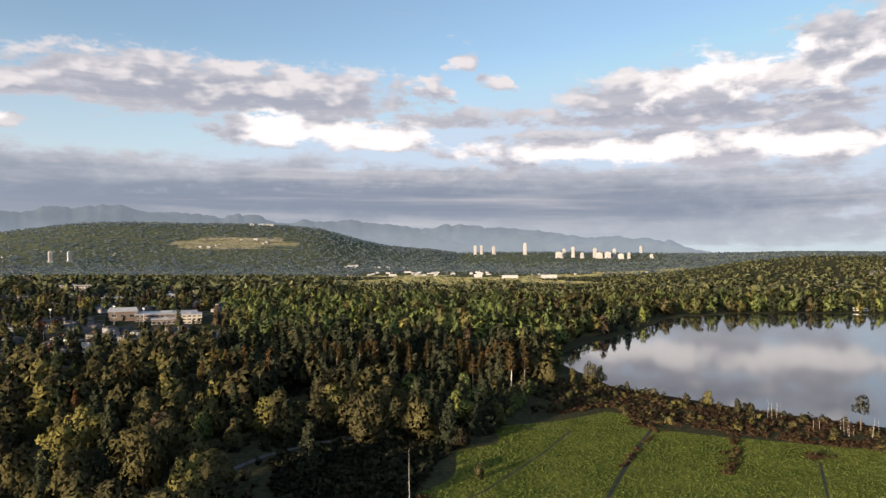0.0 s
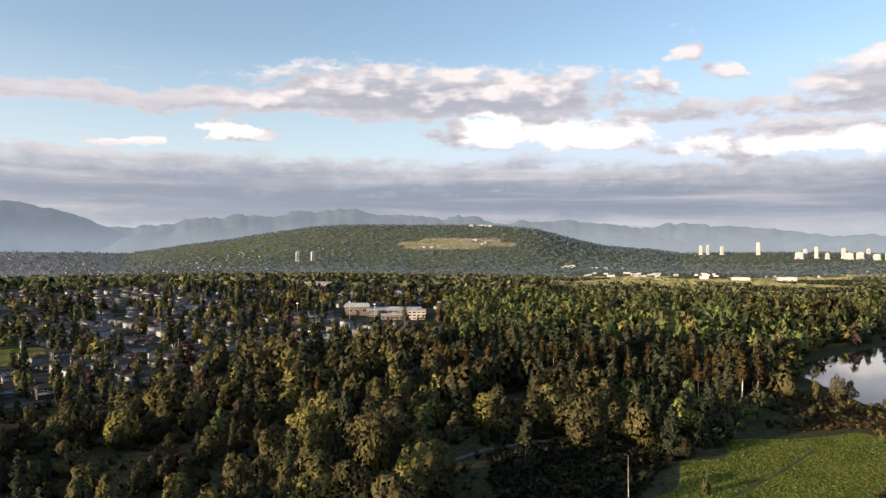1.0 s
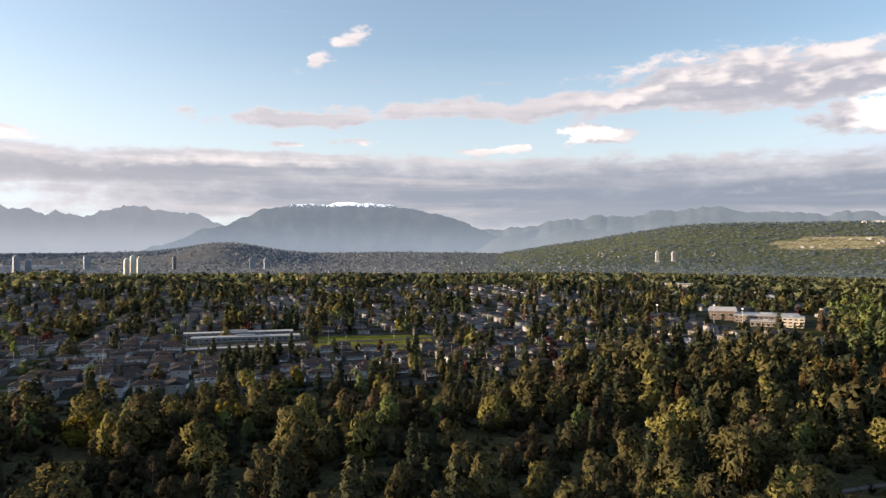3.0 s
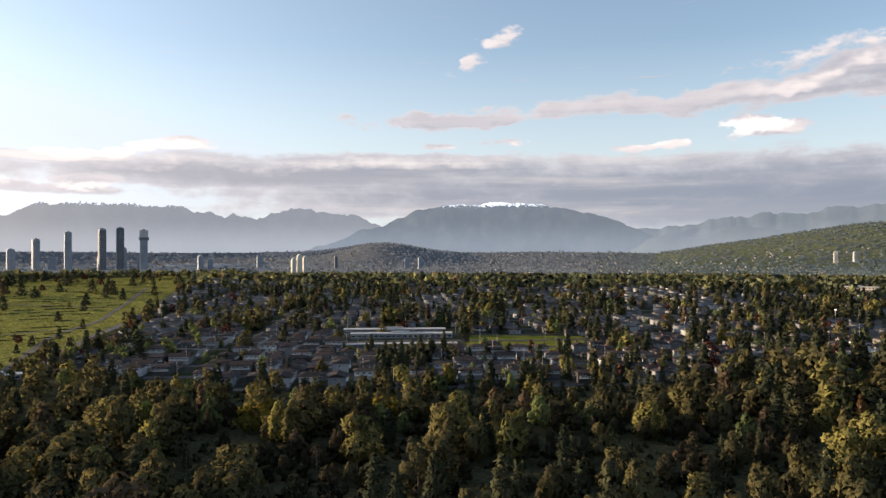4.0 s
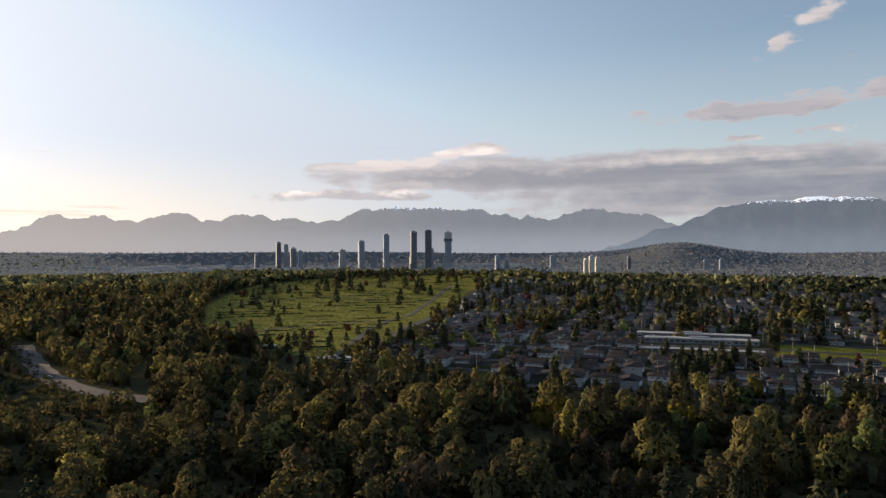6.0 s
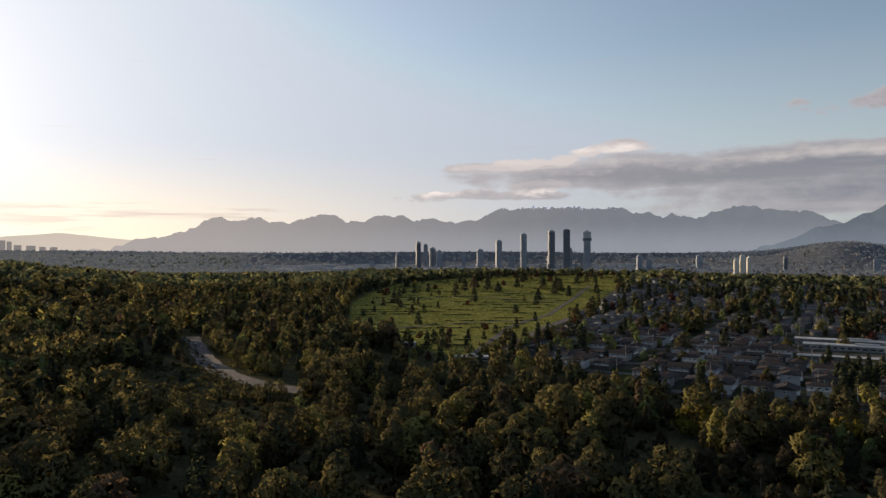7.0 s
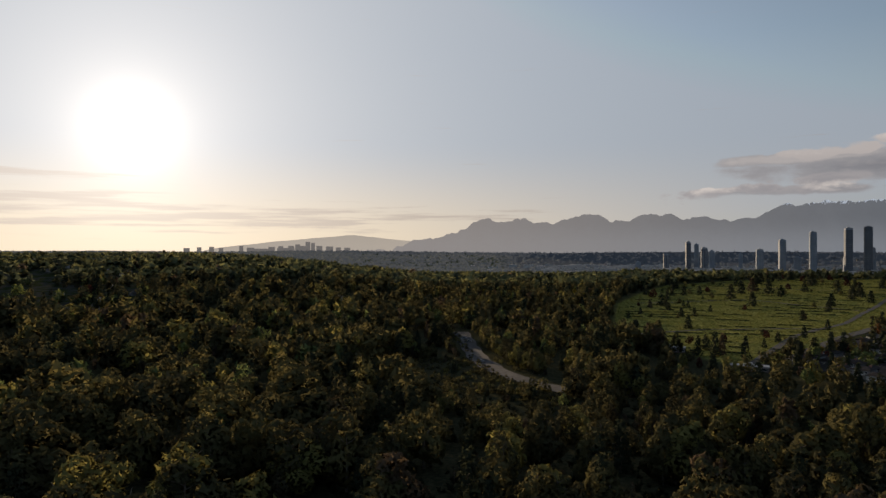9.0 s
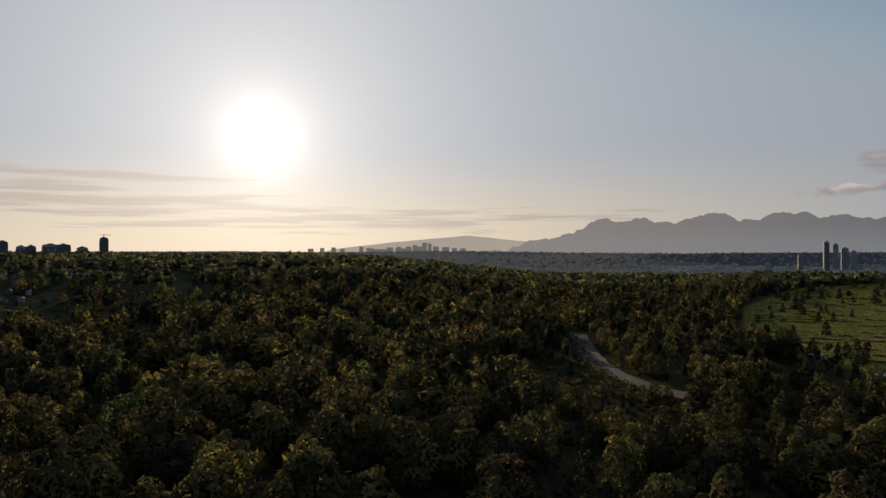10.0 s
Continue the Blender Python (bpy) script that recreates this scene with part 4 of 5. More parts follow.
# broadleaves on the lake shore
for a, r, h in ((-11.8, 424, 17), (-12.6, 432, 13), (-20.6, 386, 10), (-22.6, 372, 9), (-10.4, 430, 11), (-14.5, 415, 7), (-23.5, 378, 7)):
    plant(BROAD, rng, *polar(a, r), h, 0.95)
# a row of broadleaves along the gravel lane
for k in range(15):
    p = LANE[0] + (LANE[4] - LANE[0]) * (k + 0.5) / 15
    p = p + (LANE[2] - (LANE[0] + LANE[4]) / 2) * math.sin(math.pi * (k + 0.5) / 15)
    a, r = bearing(p[0], p[1])
    plant(BROAD, rng, *polar(float(a) - math.degrees(17 / float(r)), float(r) + 6 + 4 * rng.random()), 13 + 6 * rng.random(), 1.15)
# tall pines with bare trunks along the edge of the stand
TALL = tree_models("tall_conifer", "conifer", 5, 460, 0.04, BROWN_NEEDLE, "tall conifer with a long bare trunk and brownish needles", "tree", "tall conifers of the stand", 131, PALE_WOOD, 4)
for root, used in TALL:
    for o in root.children:
        if o.name.startswith("crown"):
            n = len(o.data.vertices)
            co = np.empty(n * 3, np.float32)
            o.data.vertices.foreach_get("co", co)
            co = co.reshape(-1, 3) * np.array([0.85, 0.85, 0.62], np.float32) + np.array([0, 0, 0.38], np.float32)
            o.data.vertices.foreach_set("co", co.ravel())
for _ in range(70):
    a = -7 + 26 * rng.random()
    plant(TALL, rng, *polar(a, 415 + 40 * rng.random() + 3 * max(0, 6 - abs(a - 4))), 19 + 7 * rng.random(), 0.95)
for _ in range(16):
    plant(TALL, rng, *polar(17 + 12 * rng.random(), 375 + 40 * rng.random()), 14 + 6 * rng.random(), 0.95)
clear_unused(TALL)
for models in (BROAD, DUSKY, BUDDING, CONIFER):
    clear_unused(models)
# ---- helpers for things ----
def box(bm, x0, x1, y0, y1, z0, z1):
    v = [bm.verts.new(p) for p in ((x0, y0, z0), (x1, y0, z0), (x1, y1, z0), (x0, y1, z0), (x0, y0, z1), (x1, y0, z1), (x1, y1, z1), (x0, y1, z1))]
    for f in ((3, 2, 1, 0), (4, 5, 6, 7), (0, 1, 5, 4), (1, 2, 6, 5), (2, 3, 7, 6), (3, 0, 4, 7)):
        bm.faces.new([v[i] for i in f])
    return bm


def boxes(*dims):
    bm = bmesh.new()
    for d in dims:
        box(bm, *d)
    return bm


def part(name, bm, mat, parent, label=""):
    me = bpy.data.meshes.new(name)
    bm.to_mesh(me)
    bm.free()
    me.materials.append(mat)
    ob = new(name, me)
    ob.parent = parent
    return tagged(ob, label)


def gable_roof(w, d, z, rise, over, hip):
    """A pitched roof with eaves; hip: how far the ridge stops short of the ends."""
    bm = bmesh.new()
    x, y, t = w / 2 + over, d / 2 + over, 0.22
    lo = [bm.verts.new(p) for p in ((-x, -y, z), (x, -y, z), (x, y, z), (-x, y, z))]
    hi = [bm.verts.new(p) for p in ((-x, -y, z + t), (x, -y, z + t), (x, y, z + t), (-x, y, z + t))]
    a, b = bm.verts.new((-x + hip, 0, z + t + rise)), bm.verts.new((x - hip, 0, z + t + rise))
    bm.faces.new(lo[::-1])
    for i in range(4):
        j = (i + 1) % 4
        bm.faces.new((lo[i], lo[j], hi[j], hi[i]))
    bm.faces.new((hi[0], hi[1], b, a))
    bm.faces.new((hi[2], hi[3], a, b))
    bm.faces.new((hi[1], hi[2], b))
    bm.faces.new((hi[3], hi[0], a))
    return bm


def window(parent, x, y, z, w, h, axis="y"):
    """A framed window set 6 cm proud of the wall, with its glass as a part of its own."""
    s = 0.06
    bm = bmesh.new()
    f = 0.12
    for d in ((-w / 2, w / 2, 0, f), (-w / 2, w / 2, h - f, h), (-w / 2, -w / 2 + f, f, h - f), (w / 2 - f, w / 2, f, h - f)):
        box(bm, d[0], d[1], -s, s, d[2], d[3])
    fr = part("window", bm, WHITE, parent)
    fr.location = (x, y, z)
    if axis == "x":
        fr.rotation_euler = (0, 0, math.pi / 2)
    g = part("pane", boxes((-w / 2 + f, w / 2 - f, -0.03, 0.03, f, h - f)), GLASS, fr)
    return g


def house_model(seed):
    rng = random.Random(seed)
    w, d, h = rng.uniform(10, 14), rng.uniform(9, 12), rng.choice((3.2, 5.2, 5.4, 5.6))
    two = h > 4
    root = tagged(new("house"), ("two-storey" if two else "single-storey") + " detached house with light walls and a low shingle roof", "house", "houses of the suburb")
    hip = rng.choice((0, 3.2, 3.2, 4.0))
    rise = rng.uniform(1.1, 2.0)
    wall = boxes((-w / 2, w / 2, -d / 2, d / 2, -1.5, h))
    if not hip:
        for sx in (-1, 1):
            v = [wall.verts.new(p) for p in ((sx * w / 2, -d / 2, h), (sx * w / 2, d / 2, h), (sx * w / 2, 0, h + rise))]
            wall.faces.new(v if sx > 0 else v[::-1])
    part("wall", wall, WALL, root)
    part("roof", gable_roof(w, d, h, rise, 0.6, hip), ROOF, root)
    cx = rng.uniform(-w / 3, w / 3)
    part("chimney", boxes((cx - 0.4, cx + 0.4, 0.6, 1.5, h, h + rise + 0.9), (cx - 0.5, cx + 0.5, 0.5, 1.6, h + rise + 0.9, h + rise + 1.05)), BRICK, root)
    for i in range(3):
        window(root, (i - 1) * w * 0.3, -d / 2, (3.4 if two else 1.0), rng.choice((1.6, 2.2)), 1.4)
    window(root, -w / 2, 0.5, 3.3 if two else 1.0, 1.5, 1.2, "x")
    part("door", boxes((w * 0.05, w * 0.05 + 1.0, -d / 2 - 0.05, -d / 2 + 0.05, 0.0, 2.05)), DOOR, root)
    if two:
        bal = boxes((-w * 0.45, w * 0.45, -d / 2 - 1.4, -d / 2, 2.75, 2.95))
        for i in range(7):
            x = -w * 0.45 + i * w * 0.9 / 6
            box(bal, x - 0.05, x + 0.05, -d / 2 - 1.4, -d / 2 - 1.3, 2.95, 3.8)
        box(bal, -w * 0.45, w * 0.45, -d / 2 - 1.42, -d / 2 - 1.28, 3.8, 3.9)
        part("balcony", bal, WHITE, root)
    else:
        part("garage", boxes((w / 2, w / 2 + 3.6, -d / 2 + 1, d / 2 - 1, -1.5, 2.6), (w / 2, w / 2 + 3.9, -d / 2 + 0.7, d / 2 - 0.7, 2.6, 2.8)), WALL, root)
    return [root, False]


def far_houses(name, pos, label, rng, size=1.0):
    """Simple houses too far off to tell their details: walls and pitched roofs joined."""
    vw, fw, vr, fr = [], [], [], []
    for x, y, a in pos:
        w, d, h, rise = rng.uniform(9, 15) * size, rng.uniform(8, 11) * size, rng.uniform(4.0, 6.2), rng.uniform(1.0, 2.0)
        z = float(ground_z(x, y))
        c, s = math.cos(a), math.sin(a)

        def put(px, py, pz):
            return (x + px * c - py * s, y + px * s + py * c, z + pz)
        k = len(vw)
        for zz in (-2, h):
            vw += [put(sx * w / 2, sy * d / 2, zz) for sx, sy in ((-1, -1), (1, -1), (1, 1), (-1, 1))]
        fw += [(k + i, k + (i + 1) % 4, k + 4 + (i + 1) % 4, k + 4 + i) for i in range(4)]
        k = len(vr)
        o = 0.6
        vr += [put(sx * (w / 2 + o), sy * (d / 2 + o), h) for sx, sy in ((-1, -1), (1, -1), (1, 1), (-1, 1))] + [put(-w / 2 + 2.5, 0, h + rise), put(w / 2 - 2.5, 0, h + rise)]
        fr += [(k, k + 1, k + 5, k + 4), (k + 2, k + 3, k + 4, k + 5), (k + 1, k + 2, k + 5, k + 5), (k + 3, k, k + 4, k + 4)]
    root = tagged(new(name), label, "houses", kind="stuff")
    new("wall", raw_mesh("wall", vw, fw, FAR_WALL)).parent = root
    quads = [f for f in fr if f[2] != f[3]]
    tris = [f[:3] for f in fr if f[2] == f[3]]
    me = bpy.data.meshes.new("roof")
    me.from_pydata(vr, [], quads + tris)
    me.materials.append(FAR_ROOF)
    new("roof", me).parent = root
    return root


def strip(name, pts, width, mat, label, lift=0.25, category="road", kind="structure"):
    """A flat band draped over the ground along a line."""
    p = []
    for (ax, ay), (bx, by) in zip(pts[:-1], pts[1:]):
        n = max(2, int(math.hypot(bx - ax, by - ay) / 12))
        p += [(ax + (bx - ax) * i / n, ay + (by - ay) * i / n) for i in range(n)]
    p = np.array(p + [pts[-1]])
    t = np.gradient(p, axis=0)
    t /= np.linalg.norm(t, axis=1)[:, None]
    side = np.stack([-t[:, 1], t[:, 0]], -1) * width / 2
    wob = 1 + 0.12 * np.sin(np.arange(len(p)) * 1.7)[:, None]
    rows = np.stack([p + side * wob, p, p - side * wob], 0)
    z = ground_z(rows[..., 0], rows[..., 1])
    z = np.maximum(z, z.mean(0)) + lift
    v = np.concatenate([rows, z[..., None]], -1)
    me = raw_mesh(name, v.reshape(-1, 3), grid_faces(3, len(p))[:, ::-1], mat)
    ob = tagged(new(name, me), label, category, kind=kind)
    return ob


# ---- suburb ----
TOWN_AZ = 62.0
TU = np.array([math.cos(radians(TOWN_AZ)), math.sin(radians(TOWN_AZ))])      # along the streets, to the right
TV = np.array([-math.sin(radians(TOWN_AZ)), math.cos(radians(TOWN_AZ))])     # away from the eye


def town_plan():
    rng = random.Random(11)
    lots, streets = [], []
    for row in range(30):
        v = 330 + row * 42
        u0, u1 = None, None
        for k in range(-46, 60):
            for off, turn in ((-13, 0), (13, 180)):
                u = k * 16.5 + rng.uniform(-1.5, 1.5)
                x, y = TU * u + TV * (v + off + rng.uniform(-1.5, 1.5))
                az, r = bearing(x, y)
                if is_town(x, y) > 0.6 and r < 1500 and is_grass(x, y) < 0.3 and k % 8 and rng.random() < (0.86 if r < 900 else 0.6) * (0.6 if az < 36 else 1.0) and not (56 < az < 66.5 and 560 < r < 735) and not (17.5 < az < 26 and 760 < r < 960):
                    lots.append((x, y, radians(TOWN_AZ), r))
                    u0, u1 = (u if u0 is None else min(u0, u)), (u if u1 is None else max(u1, u))
        if u0 is not None and u1 - u0 > 60:
            streets.append((TU * u0 + TV * v, TU * u1 + TV * v))
    lots.sort(key=lambda q: q[3])
    return lots, streets


LOTS, STREETS = town_plan()
MODELS = [house_model(100 + i) for i in range(9)]
rng_h = random.Random(3)
for x, y, a, r in LOTS[:270]:
    slot = MODELS[rng_h.randrange(len(MODELS))]
    m = Matrix.LocRotScale((x, y, float(ground_z(x, y)) + 0.2), Euler((0, 0, a + rng_h.choice((0, 0, 1.5708)) + rng_h.uniform(-0.06, 0.06))), None)
    if slot[1]:
        copy_thing(slot[0], m)
    else:
        slot[0].matrix_basis, slot[1] = m, True
clear_unused(MODELS)
far_houses("far_suburb", [(x, y, a) for x, y, a, r in LOTS[270:]], "rows of suburban houses with pale walls among trees", rng_h)
for p, q in STREETS:
    if np.hypot(*((p + q) / 2)) < 1300:
        strip("road", [tuple(p), tuple(q)], 9, ASPHALT, "narrow asphalt street between houses")
spots = []
rs = np.random.default_rng(77)
for a0, a1, r0, r1, n in ((30, 98, 1900, 3600, 1900), (44, 100, 3500, 4400, 1000), (24, 40, 3150, 3500, 130), (137, 164, 880, 2000, 300), (-34, -22, 1060, 2200, 50), (-20, 10, 2300, 3300, 60)):
    r = np.sqrt(rs.random(n) * (r1 * r1 - r0 * r0) + r0 * r0)
    x, y = polar(a0 + (a1 - a0) * rs.random(n), r)
    held = ((y > 0) & (bearing(x, y)[0] > 40) | (r < 3000) | (bearing(x, y)[0] < 0) | (r1 < 3600) & (bearing(x, y)[0] > 24)) & (wavy(x, y, 120, 1) + rs.normal(0, 0.25, n) > -0.15) & (np.abs(wavy(x, y, 55, 3)) > 0.12)
    spots += [(float(p), float(q), radians(TOWN_AZ) + rs.normal(0, 0.3)) for p, q in zip(x[held], y[held])]
far_houses("distant_houses", spots, "scattered distant houses on the hillsides", rng_h, 0.7)

# ---- larger buildings of the suburb ----


def flat_block(name, az, r, u, v, w, d, h, wall, label, category, floors=2, turn=None, roof=GREY_ROOF):
    """A flat-roofed building with parapet and rows of windows. u, v: shift to the right and away."""
    x, y = polar(az, r)
    a = radians(az if turn is None else turn)
    x, y = x + math.cos(a) * u - math.sin(a) * v, y + math.sin(a) * u + math.cos(a) * v
    root = tagged(new(name), label, category)
    root.matrix_basis = Matrix.LocRotScale((x, y, float(ground_z(x, y))), Euler((0, 0, a)), None)
    part("wall", boxes((-w / 2, w / 2, -d / 2, d / 2, -4, h)), wall, root)
    part("roof", boxes((-w / 2 - 0.3, w / 2 + 0.3, -d / 2 - 0.3, d / 2 + 0.3, h, h + 0.5)), roof, root)
    part("rooftop_unit", boxes((-w * 0.1, w * 0.08, -1.5, d * 0.2, h + 0.5, h + 2.0)), METAL, root)
    n = max(2, int(w / 5))
    for f in range(floors):
        for i in range(n):
            window(root, -w / 2 + (i + 0.5) * w / n, -d / 2, f * h / floors + 1.0, w / n * 0.75, h / floors * 0.5)
    return root


school = "school building with cream walls and pale flat roofs"
flat_block("school_wing", 21.8, 862, 8, 12, 66, 44, 8, TAN, school, "school", 2)
flat_block("school_block", 19.7, 824, 0, 0, 26, 26, 10, CREAM, "tall cream end block of the school", "school", 3)
flat_block("school_annex", 21.6, 818, 4, 0, 30, 16, 5.5, TAN, "low entrance annex of the school", "school", 1)
hall = tagged(new("school_hall"), "cream school gymnasium with a low pitched roof", "school")
hx, hy = polar(24.3, 880)
hall.matrix_basis = Matrix.LocRotScale((hx, hy, float(ground_z(hx, hy))), Euler((0, 0, radians(24))), None)
part("wall", boxes((-15, 15, -12, 12, -3, 10)), TAN, hall)
part("roof", gable_roof(30, 24, 10, 4, 0.8, 2), GREY_ROOF, hall)
for i in range(3):
    window(hall, -9 + i * 9, -12, 4, 5, 3)
flat_block("office_building", 24.6, 1130, 0, 0, 46, 18, 9, CONCRETE, "pale grey two-storey office building behind the school", "office", 2)
flat_block("office_building", 21.0, 1180, 0, 0, 22, 16, 10, CONCRETE, "small grey office building among trees", "office", 2)
flat_block("apartment_block", 27.6, 1330, 0, 0, 56, 18, 14, CREAM, "yellowish apartment block above the trees", "apartment block", 4)
flat_block("long_school", 61.3, 640, 0, 8, 92, 13, 3.8, WALL, "long low white school building with a band of windows", "school", 1, turn=TOWN_AZ, roof=GREY_ROOF)
flat_block("long_school", 61.3, 640, -6, 36, 96, 12, 4.6, WALL, "long rear wing of the low school with a pale roof", "school", 1, turn=TOWN_AZ, roof=GREY_ROOF)
flat_block("lake_house", -25.0, 1085, 0, 0, 24, 14, 9, TOWER_GLASS, "modern house with dark glass front by the lake", "house", 2)
flat_block("lake_house", -26.6, 1200, 0, 0, 26, 12, 6, WHITE, "white house on the slope above the lake", "house", 1)
flat_block("boathouse", -27.6, 1090, 0, 0, 30, 10, 4, WHITE, "low white boathouse on the lake shore", "boathouse", 1)
flat_block("boathouse", -30.5, 1095, 0, 0, 18, 9, 4, WHITE, "small white boathouse on the lake shore", "boathouse", 1)
flat_block("park_building", 95.6, 590, 0, 0, 22, 9, 3.4, TAN, "low cemetery office with a pale roof", "office", 1)
flat_block("park_building", 90.0, 520, 0, 0, 24, 9, 3.4, TAN, "long low cemetery workshop with a pale roof", "workshop", 1)
flat_block("clubhouse", 121.8, 1000, 0, 0, 26, 12, 8, WHITE, "white building half hidden in the western wood", "house", 2)
sx, sy = polar(61.3, 610)
strip("pavement", [(sx - TU[0] * 48, sy - TU[1] * 48), (sx + TU[0] * 48, sy + TU[1] * 48)], 12, CONCRETE, "pale concrete forecourt of the long school", category="pavement")

# ---- towers ----


def prism(bm, w, d, z0, z1, cut=0.07):
    """An upright block with its four corners cut off."""
    x, y = w / 2, d / 2
    cx, cy = x * (1 - cut * 2), y * (1 - cut * 2)
    ring = ((cx, -y), (x, -cy), (x, cy), (cx, y), (-cx, y), (-x, cy), (-x, -cy), (-cx, -y))
    lo, hi = [[bm.verts.new((px, py, z)) for px, py in ring] for z in (z0, z1)]
    for i in range(8):
        j = (i + 1) % 8
        bm.faces.new((lo[i], lo[j], hi[j], hi[i]))
    bm.faces.new(hi)
    bm.faces.new(lo[::-1])
    return bm


def tower(az, r, top, w, d, glass, label, style=0, floor=9.0, bare_top=False):
    """A residential tower: glass body with cut corners, floor bands, balcony piers, stepped roof. top: elevation of its top from the eye."""
    x, y = polar(az, r)
    g = float(ground_z(x, y))
    h = H + math.tan(radians(top)) * r - g
    w, d = w * 0.88, d * 0.88
    root = tagged(new("tower"), label, "tower", "towers of the skyline")
    root.matrix_basis = Matrix.LocRotScale((x, y, g), Euler((0, 0, radians(az + style * 9))), None)
    plain = glass in (SUNNY_TOWER, EAST_TOWER)
    trim = glass if plain else TOWER_BAND
    part("body", prism(bmesh.new(), w, d, -5, h - 8), glass, root)
    band = None
    for k in range(1, int((h - 9) / floor)):
        if band is None:
            band = part("floor_band", prism(bmesh.new(), w + 0.5, d + 0.5, 0, 0.9), trim, root)
            ob = band
        else:
            ob = new("floor_band", band.data)
            ob.parent = root
        ob.location.z = k * floor
    for sx in (-1, 1):
        part("pier", boxes((sx * w * 0.22 - w * 0.05, sx * w * 0.22 + w * 0.05, -d / 2 - 0.9, d / 2 + 0.9, -5, h - 9)), trim if style % 2 else glass, root)
    if bare_top:
        part("roof_block", prism(bmesh.new(), w * 1.12, d * 1.12, h - 32, h - 3), CONCRETE, root, "unclad concrete floors at the top")
        part("screen", prism(bmesh.new(), w * 1.3, d * 1.3, h - 38, h - 28), TOWER_DARK, root, "dark safety screen round the top floors")
        part("core", boxes((-w * 0.2, w * 0.2, -d * 0.2, d * 0.2, h - 3, h + 2)), CONCRETE, root)
    else:
        part("roof_block", prism(bmesh.new(), w * 0.95, d * 0.95, h - 8, h - 2.5), trim if style else glass, root)
        part("roof_step", prism(bmesh.new(), w * 0.7, d * 0.7, h - 2.5, h - 1), glass, root)
        part("plant_room", boxes((-w * 0.18, w * 0.14, -d * 0.16, d * 0.18, h - 1, h + 1.5)), trim, root)
    part("podium", boxes((-w * 0.6, w * 0.6, -d * 0.7, d * 0.6, -5, 4)), glass if plain else CONCRETE, root)
    return root


GREY_T = "grey glass residential tower in the evening haze"
for i, (a, e, w, dark) in enumerate((
        (98.1, -0.80, 24, 0), (96.0, -0.16, 22, 1), (94.4, 0.75, 20, 1), (93.8, 0.57, 19, 0), (93.25, 0.30, 26, 1), (92.7, 0.07, 18, 0), (90.7, -0.11, 16, 0),
        (89.4, 0.16, 28, 0), (87.9, 0.88, 26, 0), (86.9, -0.4, 30, 0), (85.9, 1.41, 25, 0), (83.7, 1.66, 27, 1), (82.5, 1.74, 31, 1), (82.3, 0.29, 25, 0), (83.75, -0.33, 28, 0),
        (80.9, 1.60, 30, 0), (81.2, -0.33, 20, 0), (76.9, -0.33, 22, 0), (76.2, -0.6, 26, 0), (72.5, -0.31, 26, 0), (66.6, -0.35, 14, 1), (60.9, -0.5, 24, 0), (59.8, -0.5, 24, 0))):
    tower(a, 2780 + 37 * (i % 5), e, w, w * 0.85, TOWER_DARK if dark else TOWER_GLASS, ("dark glass residential tower in the evening haze" if dark else GREY_T), i % 3, 6.5, i == 15)
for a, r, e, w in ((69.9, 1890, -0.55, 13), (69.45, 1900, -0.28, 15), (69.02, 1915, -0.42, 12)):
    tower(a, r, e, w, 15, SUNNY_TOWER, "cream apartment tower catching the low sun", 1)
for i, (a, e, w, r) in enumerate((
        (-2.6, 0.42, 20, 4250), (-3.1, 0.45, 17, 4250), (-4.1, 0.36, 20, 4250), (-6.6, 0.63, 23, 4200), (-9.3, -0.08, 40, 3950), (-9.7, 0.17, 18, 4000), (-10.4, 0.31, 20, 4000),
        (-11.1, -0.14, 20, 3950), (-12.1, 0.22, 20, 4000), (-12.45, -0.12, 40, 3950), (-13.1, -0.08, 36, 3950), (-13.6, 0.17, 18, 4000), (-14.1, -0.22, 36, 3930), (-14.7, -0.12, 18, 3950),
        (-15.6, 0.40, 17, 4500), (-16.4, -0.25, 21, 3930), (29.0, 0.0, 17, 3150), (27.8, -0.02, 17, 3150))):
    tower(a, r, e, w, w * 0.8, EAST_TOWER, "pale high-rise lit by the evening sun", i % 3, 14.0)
for i, (a, e, w) in enumerate(((154.7, 0.75, 28), (153.6, 0.42, 26), (153.0, 0.45, 26), (151.8, 0.55, 44), (151.0, 0.55, 40), (149.8, 0.35, 30), (148.4, 1.05, 26))):
    tower(a, 2150, e, w, w * 0.8, TOWER_DARK, "dark high-rise against the bright western sky", i % 2)
crane = tagged(new("tower_crane"), "tower crane over the unfinished high-rise", "crane")
cx, cy = polar(148.4, 2150)
crane.matrix_basis = Matrix.LocRotScale((cx, cy, H + math.tan(radians(1.05)) * 2150 - 0.2), Euler((0, 0, radians(148))), None)
part("mast", boxes((-0.9, 0.9, -0.9, 0.9, -0.2, 7)), METAL, crane)
part("jib", boxes((-9, 16, -0.7, 0.7, 6.6, 7.8)), METAL, crane)


